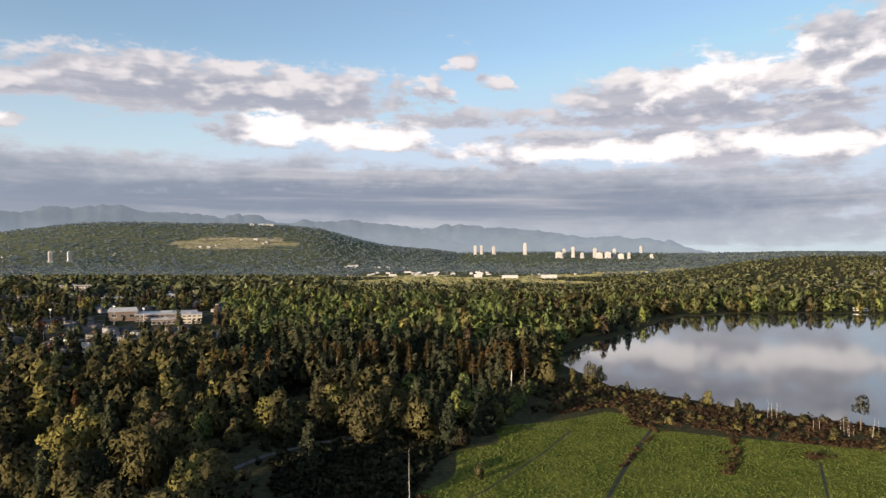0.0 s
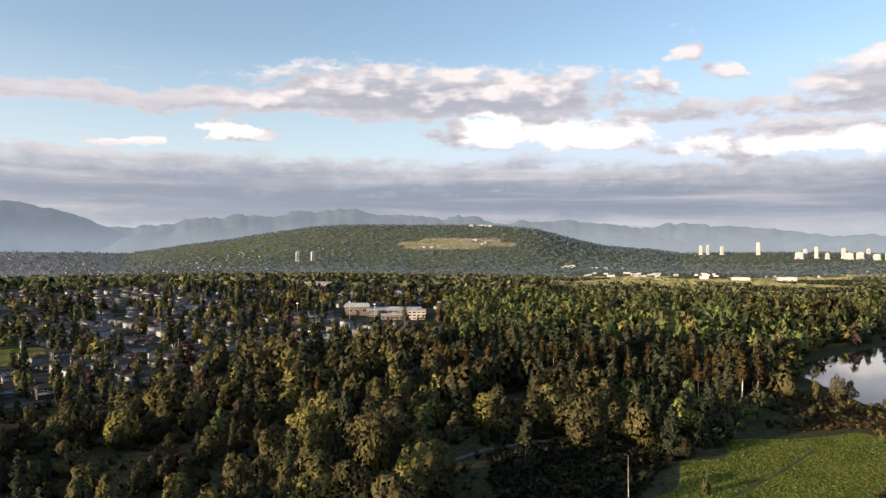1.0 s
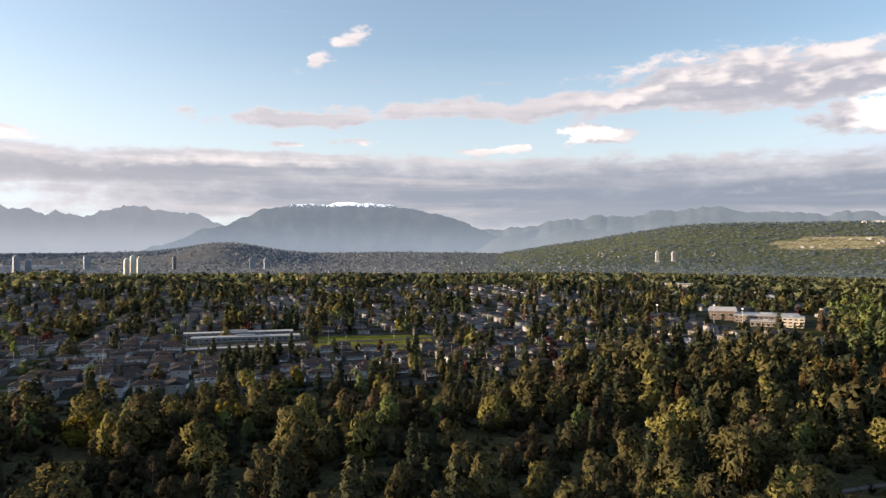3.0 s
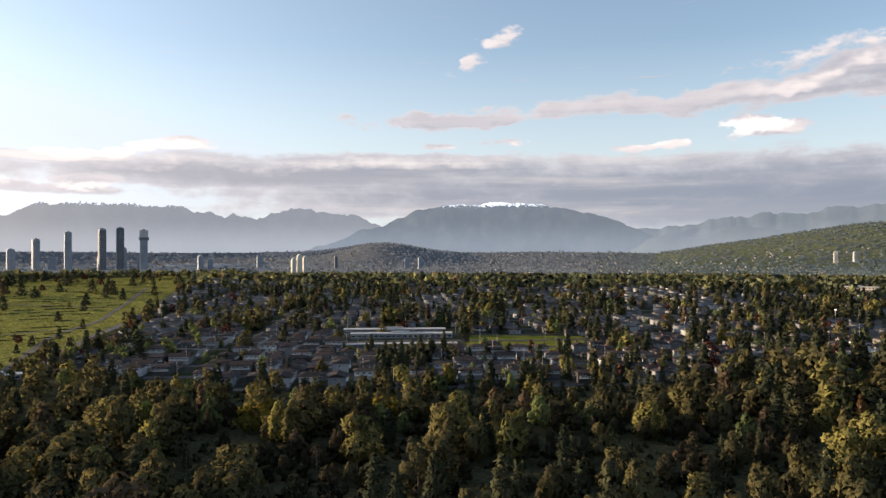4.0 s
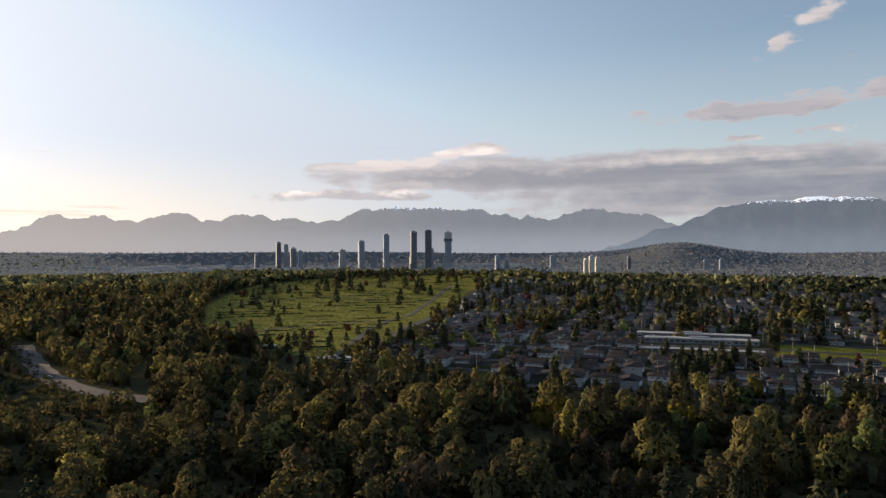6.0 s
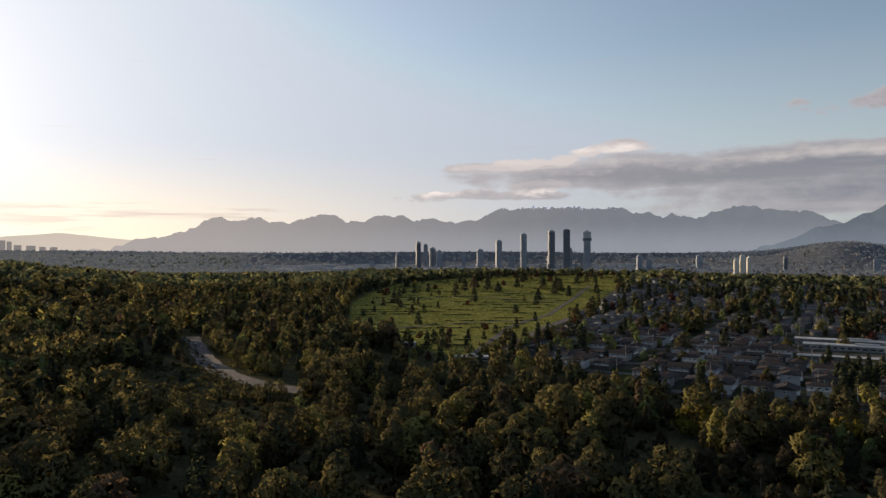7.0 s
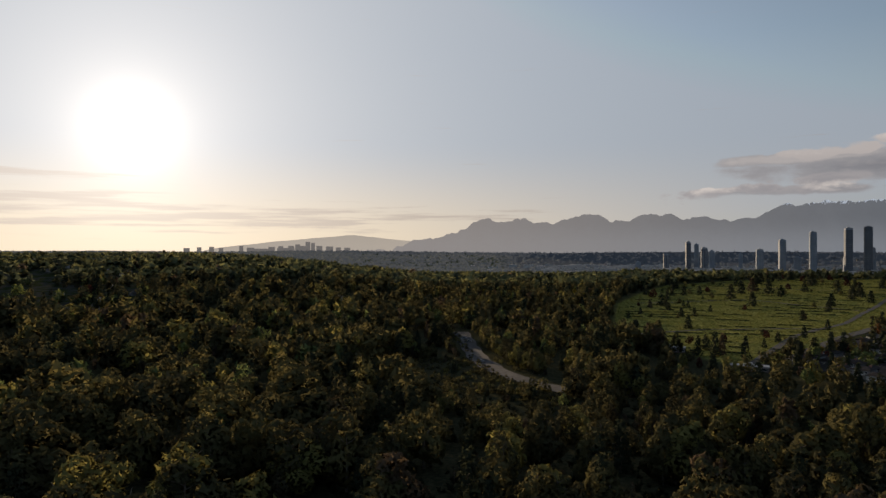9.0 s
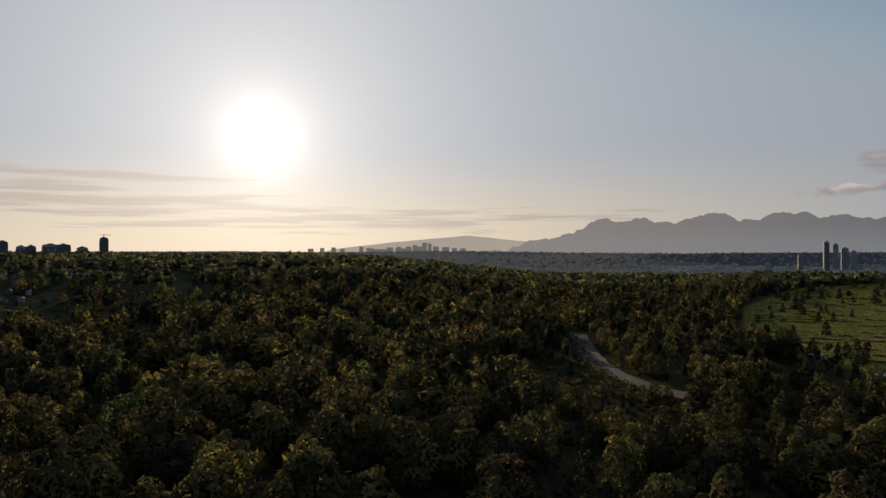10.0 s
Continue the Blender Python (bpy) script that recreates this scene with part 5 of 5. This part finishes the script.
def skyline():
    """City centre on the horizon, only an outline, with haze painted on as a glow."""
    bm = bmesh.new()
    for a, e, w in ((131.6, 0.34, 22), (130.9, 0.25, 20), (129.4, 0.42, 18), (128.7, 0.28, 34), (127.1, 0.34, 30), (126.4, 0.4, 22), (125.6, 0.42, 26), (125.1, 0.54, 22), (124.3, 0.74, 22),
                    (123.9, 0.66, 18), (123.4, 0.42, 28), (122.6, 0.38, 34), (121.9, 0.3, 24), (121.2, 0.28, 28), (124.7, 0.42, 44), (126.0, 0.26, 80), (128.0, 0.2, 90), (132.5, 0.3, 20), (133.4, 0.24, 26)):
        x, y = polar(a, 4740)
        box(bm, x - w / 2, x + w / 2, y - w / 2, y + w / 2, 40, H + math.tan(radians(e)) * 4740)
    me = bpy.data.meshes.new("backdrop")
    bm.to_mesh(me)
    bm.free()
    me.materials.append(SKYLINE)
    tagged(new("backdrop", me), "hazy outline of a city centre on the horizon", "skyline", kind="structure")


skyline()


def low_blocks():
    """Warehouses and shops with pale flat roofs in the far plain."""
    rng = random.Random(21)
    bm = bmesh.new()
    for a0, a1, r0, r1, n in ((72, 106, 1950, 3100, 280), (72, 108, 3100, 3290, 110), (-4, 6, 2330, 2600, 26), (3, 8, 2900, 3100, 14), (-12, -2, 2100, 2200, 3), (96, 112, 2500, 3400, 30), (13.2, 15.6, 4000, 4080, 8), (13.5, 19.5, 3460, 3620, 7)):
        for _ in range(n):
            a, r = rng.uniform(a0, a1), rng.uniform(r0, r1)
            x, y = polar(a, r)
            w, d, h = rng.uniform(14, 52), rng.uniform(12, 26), rng.uniform(5, 12)
            if -5 < a0 < 4:
                w, d, h = w * 0.5, d * 0.7, h * 0.6
            if r0 > 3300:
                w, d = w * 0.45, d * 0.6
            z = float(ground_z(x, y))
            c, s = math.cos(radians(a)), math.sin(radians(a))
            v = [bm.verts.new((x + px * c - py * s, y + px * s + py * c, z + pz)) for pz in (-3, h) for px, py in
                 ((-w / 2, -d / 2), (w / 2, -d / 2), (w / 2, d / 2), (-w / 2, d / 2))]
            for f in ((4, 5, 6, 7), (0, 1, 5, 4), (1, 2, 6, 5), (2, 3, 7, 6), (3, 0, 4, 7)):
                bm.faces.new([v[i] for i in f])
    me = bpy.data.meshes.new("warehouses")
    bm.to_mesh(me)
    bm.free()
    me.materials.append(GREY_ROOF)
    tagged(new("warehouses", me), "low warehouses with pale flat roofs in the plain", "warehouses", kind="stuff")


low_blocks()


def marsh_reeds():
    """Upright tufts of pale reed on the marsh and on the cleared slope."""
    rg = np.random.default_rng(90)
    n = 42000
    a, r = rg.uniform(-20, 22, n), np.sqrt(rg.uniform(1550 ** 2, 3600 ** 2, n))
    x, y = polar(a, r)
    k = is_bare(x, y) > 0.45
    x, y, r = x[k], y[k], r[k]
    n, t = len(x), rg.uniform(0, 3.1416, k.sum())
    w, h = rg.uniform(2.0, 6.0, n), rg.uniform(0.8, 2.2, n)
    z = ground_z(x, y) - 0.1
    dx, dy = np.cos(t) * w, np.sin(t) * w
    v = np.stack([np.stack([x - dx, y - dy, z], -1), np.stack([x + dx, y + dy, z], -1), np.stack([x + dx * 0.8, y + dy * 0.8, z + h], -1), np.stack([x - dx * 0.7, y - dy * 0.7, z + h * 0.85], -1)], 1)
    me = raw_mesh("reeds", v.reshape(-1, 3), np.arange(4 * n).reshape(-1, 4), REED, {"tint": ("FACE", rg.random(n))})
    tagged(new("reeds", me), "pale straw-coloured reeds of the marsh and rough slope", "reeds", kind="stuff")


marsh_reeds()
for k, (a0, a1, r) in enumerate(((12.0, 20.8, 3425), (13.0, 21.0, 3500), (11.8, 19.0, 3580), (8.0, 20.0, 3660))):
    strip("road", [polar(a0 + (a1 - a0) * i / 6, r + 14 * math.sin(i * 1.4 + k)) for i in range(7)], 11, PALE_DIRT, "pale earth road across the cleared slope", 1.5)

# ---- cemetery ----
for pts, w in (([(90.2, 538), (87.0, 730), (83.9, 869), (80.6, 1308)], 6), ([(87.5, 583), (84.0, 732), (81.1, 902), (78.2, 1259), (76.4, 1700)], 10),
               ([(100, 690), (93, 760), (85.5, 800)], 5), ([(98, 1034), (90, 1100), (83, 1010)], 5), ([(95, 1290), (88, 1330), (81, 1290)], 5)):
    strip("road", [polar(a, r) for a, r in pts], w, GRAVEL, "pale cemetery drive across the lawn", 0.3)
CYPRESS = tree_models("cypress_tree", "conifer", 4, 260, 0.05, NEEDLE, "dark columnar conifer on the cemetery lawn", "tree", "cemetery conifers", 61)
COPPER = tree_models("copper_tree", "broadleaf", 3, 320, 0.06, RED_LEAF, "round tree with dark copper-red leaves", "tree", "copper-leaved trees", 71)
LAWN_TREE = tree_models("lawn_tree", "broadleaf", 4, 320, 0.06, LEAF, "round broadleaf tree on the cemetery lawn", "tree", "lawn trees", 81)
rc = np.random.default_rng(14)
n = 0
while n < 130:
    a, r = 77 + 24 * rc.random(), math.sqrt(rc.random() * (1700 ** 2 - 540 ** 2) + 540 ** 2)
    x, y = polar(a, r)
    if edge_distance(CEMETERY, x, y) > -8:
        continue
    u = rc.random()
    far = 0.75 + 0.5 * (r > 1000)
    if u < 0.62:
        plant(CYPRESS, rc, x, y, (10 + 9 * rc.random()) * far, 1.8)
    elif u < 0.74:
        plant(COPPER, rc, x, y, (7 + 5 * rc.random()) * far, 1.35)
    else:
        plant(LAWN_TREE, rc, x, y, (3 + 6 * rc.random()) * far, 1.3)
    n += 1
for a, r, h in ((96.6, 640, 18), (93.6, 575, 16), (92.4, 580, 19), (91.9, 585, 17), (90.3, 570, 18), (97.5, 660, 14), (86.8, 590, 12)):
    plant(CYPRESS, rc, *polar(a, r), h, 1.2)
for a, r, h in ((52, 720, 9), (47, 930, 10), (45.5, 940, 10), (44, 950, 11), (33, 640, 9), (93.5, 520, 8), (95.5, 530, 8), (72, 900, 9), (56.5, 455, 7), (20, 720, 9)):
    plant(COPPER, rc, *polar(a, r), h, 1.2)
YELLOW = tree_models("yellow_tree", "broadleaf", 3, 260, 0.07, YELLOW_LEAF, "round tree in fresh yellow spring leaf", "tree", "yellow trees", 151)
for a, r, h in ((110.2, 1130, 13), (109.4, 1120, 12), (108.7, 1090, 14), (108.1, 1080, 13), (107.5, 1060, 12), (104.8, 1100, 12), (104.0, 1110, 13), (102.9, 1120, 14), (102.3, 1100, 12),
                (101.7, 1090, 12), (122.5, 1080, 11), (123.2, 1090, 12), (124.0, 1085, 11), (71.8, 330, 13), (72.6, 345, 17), (66.5, 640, 11), (85.2, 600, 10), (49.2, 690, 16), (57.3, 420, 14), (76, 900, 11), (62.8, 330, 13), (61.9, 338, 11), (73.2, 322, 15), (36.5, 640, 15), (34.8, 660, 13)):
    plant(YELLOW, rc, *polar(a, r), h, 1.25)
clear_unused(YELLOW)
clear_unused(CYPRESS), clear_unused(COPPER), clear_unused(LAWN_TREE)


def grave_rows():
    """Low clipped hedges and rows of stones that band the lawn."""
    bm = bmesh.new()
    rng = random.Random(4)
    for row in range(34):
        r = 600 + row * 32
        a = 78.0
        while a < 100:
            ln = rng.uniform(0.6, 2.4)
            x0, y0 = polar(a, r + rng.uniform(-5, 5))
            if edge_distance(CEMETERY, x0, y0) < -15 and rng.random() < 0.6:
                for k in range(6):
                    b = a + ln * k / 6
                    x, y = polar(b, r)
                    if edge_distance(CEMETERY, x, y) < -10:
                        z = float(ground_z(x, y))
                        box(bm, x - 0.6, x + 0.6, y - r * radians(ln) / 13, y + r * radians(ln) / 13, z - 0.3, z + rng.uniform(0.5, 1.2))
            a += ln + rng.uniform(0.2, 1.2)
    me = bpy.data.meshes.new("hedges")
    bm.to_mesh(me)
    bm.free()
    me.materials.append(HEDGE)
    tagged(new("hedges", me), "low clipped hedges in rows across the cemetery lawn", "hedges", kind="stuff")


grave_rows()

# ---- meadow and shore ----
DITCHES = [([polar(a, r) for a, r in pts], w) for pts, w in (
    ([(-12.6, 200), (-13.1, 235), (-14.3, 265), (-15.8, 311), (-16.6, 334)], 1.4), ([(1.0, 215), (-3.5, 236), (-8.0, 281), (-10.2, 318), (-9.4, 326), (-6.5, 318)], 0.8),
    ([(-29.5, 220), (-28.5, 261), (-28.0, 302)], 0.8))]
for pts, w in DITCHES:
    strip("ditch", pts, w, DITCH, "narrow water-filled ditch through the meadow", 0.06, "ditch")


def brush(name, spots, templates, mat, label, rng, spread=1.6):
    x, y, h = (np.array(c, float) for c in zip(*spots))
    ob = forest_mesh(name, templates, x, y, ground_z(x, y) - h * 0.22, h, spread * (0.8 + 0.4 * rng.random(len(x))), mat, label, rng)
    ob["category"] = "brush"
    return ob


rb = np.random.default_rng(90)
low = tree_templates(91, "broadleaf", 5, 80, 0.095)
shore_brush, olive = [], []
for _ in range(3000):
    a, r = -34.5 + 26 * rb.random(), 325 + 110 * rb.random()
    x, y = polar(a, r)
    if edge_distance(SHORE, x, y) > 3 and edge_distance(MEADOW, x, y) > 1.5:
        (olive if rb.random() < (0.05 if r < 372 else 0.17) else shore_brush).append((x, y, 1.0 + 1.4 * rb.random()))
for a0, r0, a1, r1, n, wd in ((-22.0, 272, -22.5, 334, 60, 4), (-14.2, 268, -16.9, 330, 26, 1.5), (-15, 338, -17, 326, 40, 5), (-27.6, 306, -27.9, 312, 16, 4), (2.2, 210, 1.6, 262, 30, 4),
                              (-14.0, 222, -15.5, 218, 14, 4)):
    for _ in range(n):
        t = rb.random()
        x, y = polar(a0 + (a1 - a0) * t, r0 + (r1 - r0) * t)
        shore_brush.append((x + rb.normal(0, wd / 2), y + rb.normal(0, wd / 2), 0.9 + 1.3 * rb.random()))
brush("brown_brush", shore_brush, low, BRUSH, "low reddish-brown bog brush between meadow and lake", rb, 2.8)
brush("olive_brush", [(x, y, h * 2.3) for x, y, h in olive], low, LEAF, "olive-green willow bushes along the lake shore", rb, 1.7)
verge = []
for _ in range(500):
    a, r = 107 + 14 * rb.random(), 395 + 130 * rb.random()
    x, y = polar(a, r)
    if line_distance(LANE, x, y) > 9.5:
        verge.append((x, y, 1.5 + 2.5 * rb.random()))
for _ in range(420):
    a = 102 + 11 * rb.random()
    x, y = polar(a, np.interp(a, (102.5, 103.5, 107.2, 109.3, 110.8, 111.6, 112.5), (400, 405, 440, 472, 535, 646, 700)) - 8 - 62 * rb.random())
    verge.append((x, y, 1.2 + 2.2 * rb.random()))
for _ in range(420):
    a = 5 + 20 * rb.random()
    x, y = polar(a, 350 + 1.5 * (a - 15) + rb.normal(0, 16))
    verge.append((x, y, 1.5 + 3.0 * rb.random()))
dark = []
for _ in range(1300):
    a, r = -1.5 + 15 * rb.random(), 205 + 105 * rb.random()
    x, y = polar(a, r)
    if edge_distance(MEADOW, x, y) > 2 and line_distance(FOOTPATH, x, y) > 3:
        dark.append((x, y, 1.3 + 2.6 * rb.random()))
brush("dark_scrub", dark, tree_templates(95, "broadleaf", 5, 40, 0.15), SCRUB, "dense dark leafless scrub beside the wet meadow", rb, 1.9)
brush("rough_scrub", verge, tree_templates(93, "broadleaf", 5, 44, 0.13), LEAF, "rough scrub in the clearings of the wood", rb)


def meadow_grass():
    """Tussocks of long grass over the wet meadow."""
    n = 60000
    a, r = -36 + 40 * rb.random(n), np.sqrt(rb.random(n) * (370 ** 2 - 205 ** 2) + 205 ** 2)
    x, y = polar(a, r)
    keep = edge_distance(MEADOW, x, y) + 9 * wavy(x, y, 16, 6) < -1
    for pts, wide in DITCHES:
        keep &= line_distance(np.array(pts), x, y) > wide * 0.5 + 0.5
    x, y = x[keep], y[keep]
    n = len(x)
    z = ground_z(x, y)
    t = rb.random(n) * 6.283
    w, h = 0.22 + 0.38 * rb.random(n), 0.2 + 0.4 * rb.random(n)
    c, s = np.cos(t) * w, np.sin(t) * w
    lean = rb.normal(0, 0.35, (n, 2))
    v = np.stack([np.stack([x - c, y - s, z], -1), np.stack([x + c, y + s, z], -1), np.stack([x + lean[:, 0], y + lean[:, 1], z + h], -1)], 1)
    me = raw_mesh("meadow_grass", v.reshape(-1, 3), np.arange(3 * n).reshape(-1, 3), STRAW, {"tint": ("FACE", rb.random(n) * 0.8)})
    tagged(new("meadow_grass", me), "long tussocky grass of the wet meadow", "grass", kind="stuff")


meadow_grass()


def lawn_grass():
    """Rough grass of the cemetery lawn, standing up into the low sun."""
    n = 120000
    a, r = 77 + 24 * rb.random(n), np.sqrt(rb.random(n) * (1720 ** 2 - 520 ** 2) + 520 ** 2)
    x, y = polar(a, r)
    keep = (edge_distance(CEMETERY, x, y) < 0)
    x, y = x[keep], y[keep]
    n = len(x)
    z = ground_z(x, y)
    t = rb.random(n) * 6.283
    w, h = 0.9 + 0.9 * rb.random(n), 0.25 + 0.4 * rb.random(n)
    c, s = np.cos(t) * w, np.sin(t) * w
    v = np.stack([np.stack([x - c, y - s, z - 0.05], -1), np.stack([x + c, y + s, z - 0.05], -1), np.stack([x + rb.normal(0, 0.4, n), y + rb.normal(0, 0.4, n), z + h], -1)], 1)
    me = raw_mesh("lawn_grass", v.reshape(-1, 3), np.arange(3 * n).reshape(-1, 3), LAWN, {"tint": ("FACE", rb.random(n) * 0.9)})
    tagged(new("lawn_grass", me), "rough yellow-green grass of the cemetery lawn", "grass", kind="stuff")


lawn_grass()


def undergrowth():
    """Shrubs and saplings under the near trees."""
    n = 3600
    a, r = -8 + 164 * rb.random(n), np.sqrt(rb.random(n) * (430 ** 2 - 200 ** 2) + 200 ** 2)
    x, y = polar(a, r)
    keep = rb.random(n) < np.minimum(tree_density(x, y) + 0.1, 1) * (edge_distance(MEADOW, x, y) > 2)
    x, y = x[keep], y[keep]
    h = 2.0 + 4.0 * rb.random(len(x)) ** 1.5
    # SCRUB rather than LEAF: its dark colour paints shade into the gaps
    forest_mesh("undergrowth", tree_templates(92, "broadleaf", 5, 24, 0.18), x, y, ground_z(x, y) - h * 0.2, h, 1.1 + 0.6 * rb.random(len(x)), SCRUB,
                "shrubs and saplings filling the floor of the wood", rb)


undergrowth()


def bare_trunk(az, r, h, lean=0.0, rad=1.0, limbs=5):
    x, y = polar(az, r)
    me = trunk_mesh("bare_trunk", limbs, PALE_WOOD, int(abs(az * 100)) + 3, bare=True)
    ob = tagged(new("bare_trunk", me), "pale leafless trunk of a dead tree", "dead tree", "bare trunks")
    ob.matrix_basis = Matrix.LocRotScale((x, y, float(ground_z(x, y)) - 0.3), Euler((lean, lean * 0.5, az)), (h * rad, h * rad, h))


bare_trunk(2.7, 226, 18.5, 0.01, 0.5, 0)
for a, r, h, l in ((-25.2, 370, 9, 0.04), (-25.5, 372, 8, -0.05), (-23.7, 362, 6, 0), (-24.6, 366, 11, 0.02), (-24.9, 364, 10, -0.03), (-27.6, 352, 7, 0.0), (-28.0, 354, 8, 0.05),
                   (-29.3, 352, 8, 0.08), (-29.5, 351, 9, -0.06), (-29.7, 353, 7, 0.1), (-29.8, 350, 9, 0.03), (-30.1, 352, 6, 0), (-31.2, 352, 11, 0.1), (-31.6, 355, 9, -0.05),
                   (8.5, 402, 22, 0.0), (6.8, 420, 23, 0.02), (14.5, 380, 18, 0.0), (15.5, 384, 16, 0.05), (16.4, 372, 15, -0.05), (-4.2, 505, 20, 0.0), (4.1, 470, 22, 0.0)):
    bare_trunk(a, r, h, l, 0.5)


def pine(az, r, h):
    x, y = polar(az, r)
    rng = np.random.default_rng(int(-az * 10))
    root = tagged(new("pine_tree"), "tall pine with a bare trunk and a flat dark crown", "tree")
    root.matrix_basis = Matrix.LocRotScale((x, y, float(ground_z(x, y)) - 0.2), Euler((0, 0.03, az)), (h, h, h))
    new("trunk", trunk_mesh("trunk", 4, BARK, 3, bare=True)).parent = root
    v, face = crown_cloud(rng, "broadleaf", 700, 0.034)
    v = v * np.array([0.75, 0.75, 0.62]) + np.array([0, 0, 0.42])
    new("crown", crown_mesh("crown", (v, face), NEEDLE)).parent = root


pine(-30.5, 362, 17), pine(-32.3, 366, 15)


def meadow_bush(az, r, h):
    x, y = polar(az, r)
    rng = np.random.default_rng(int(abs(az) * 10))
    root = tagged(new("willow_bush"), "slender leafy willow bush standing in the meadow", "bush")
    root.matrix_basis = Matrix.LocRotScale((x, y, float(ground_z(x, y)) - 0.2), Euler((0, 0, 1)), (h * 0.8, h * 0.8, h))
    new("trunk", trunk_mesh("trunk", 8, BARK, 9, bare=True)).parent = root
    v, face = crown_cloud(rng, "broadleaf", 420, 0.05)
    new("crown", crown_mesh("crown", (v * 0.9 - np.array([0, 0, 0.16]), face), LEAF)).parent = root


meadow_bush(-3.0, 248, 8.5), meadow_bush(-27.7, 308, 4.5)

# ---- lane, lamps and vehicles ----
strip("path", [tuple(p) for p in FOOTPATH], 2.6, GRAVEL, "trodden footpath through the scrub", 0.15, "path")
strip("road", [tuple(p) for p in LANE], 15, GRAVEL, "wide pale gravel lane through the wood", 0.3)


def car_model():
    root = tagged(new("car"), "parked car with dark windows", "car", "parked cars")
    bm = boxes((-2.2, 2.2, -0.9, 0.9, 0.35, 0.95))
    bmesh.ops.bevel(bm, geom=list(bm.edges), offset=0.15, segments=1, affect="EDGES")
    part("body", bm, CAR_PAINT, root)
    bm = boxes((-1.5, 0.9, -0.78, 0.78, 0.93, 1.45))
    for v in bm.verts:
        if v.co.z > 1.2:
            v.co.x *= 0.72
            v.co.y *= 0.85
    part("cabin", bm, GLASS, root)
    for sx in (-1.35, 1.35):
        for sy in (-0.85, 0.85):
            bm = bmesh.new()
            bmesh.ops.create_cone(bm, cap_ends=True, segments=12, radius1=0.34, radius2=0.34, depth=0.24, matrix=Matrix.Translation((sx, sy, 0.34)) @ Matrix.Rotation(math.pi / 2, 4, "X"))
            part("wheel", bm, RUBBER, root)
    return root


CAR = car_model()
car_used = False
rcar = random.Random(6)


def park(x, y, a):
    global car_used
    m = Matrix.LocRotScale((x, y, float(ground_z(x, y)) + 0.3), Euler((0, 0, a)), None)
    if car_used:
        copy_thing(CAR, m)
    else:
        CAR.matrix_basis, car_used = m, True


for a, r, t in ((111.7, 640, 1.9), (111.3, 622, 1.6), (110.3, 505, 1.2)):
    park(*polar(a, r), t)
for p, q in STREETS[1:16]:
    for _ in range(7):
        t = rcar.random()
        c = p + (q - p) * t + TV * rcar.choice((-3.2, 3.2))
        if np.hypot(*c) < 900:
            park(c[0], c[1], radians(TOWN_AZ))


def pole_model():
    root = tagged(new("utility_pole"), "slender pole with a cross-arm beside the street", "utility pole", "utility poles")
    bm = bmesh.new()
    bmesh.ops.create_cone(bm, cap_ends=True, segments=8, radius1=0.18, radius2=0.11, depth=11, matrix=Matrix.Translation((0, 0, 5.5)))
    part("post", bm, PALE_WOOD, root)
    part("cross_arm", boxes((-1.2, 1.2, -0.08, 0.08, 10.0, 10.2)), PALE_WOOD, root)
    return root


POLE = pole_model()
first = True
for p, q in STREETS[0:14]:
    n = int(np.hypot(*(q - p)) / 55)
    for k in range(n):
        c = p + (q - p) * (k + 0.5) / n + TV * 5.2
        if np.hypot(*c) < 850 and float(is_town(*c)) > 0.5:
            m = Matrix.LocRotScale((c[0], c[1], float(ground_z(*c)) - 0.1), Euler((0, 0, radians(TOWN_AZ + 90))), None)
            if first:
                POLE.matrix_basis, first = m, False
            else:
                copy_thing(POLE, m)
for a, r, h in ((24.9, 830, 20), (22.9, 815, 18), (29.0, 850, 17)):
    x, y = polar(a, r)
    root = tagged(new("flood_light"), "tall steel floodlight mast of the school field", "floodlight", "floodlight masts")
    root.location = (x, y, float(ground_z(x, y)) - 0.1)
    bm = bmesh.new()
    bmesh.ops.create_cone(bm, cap_ends=True, segments=8, radius1=0.3, radius2=0.16, depth=h, matrix=Matrix.Translation((0, 0, h / 2)))
    part("mast", bm, METAL, root)
    part("lamp_head", boxes((-1.2, 1.2, -0.3, 0.3, h - 1.0, h + 0.3)), METAL, root)
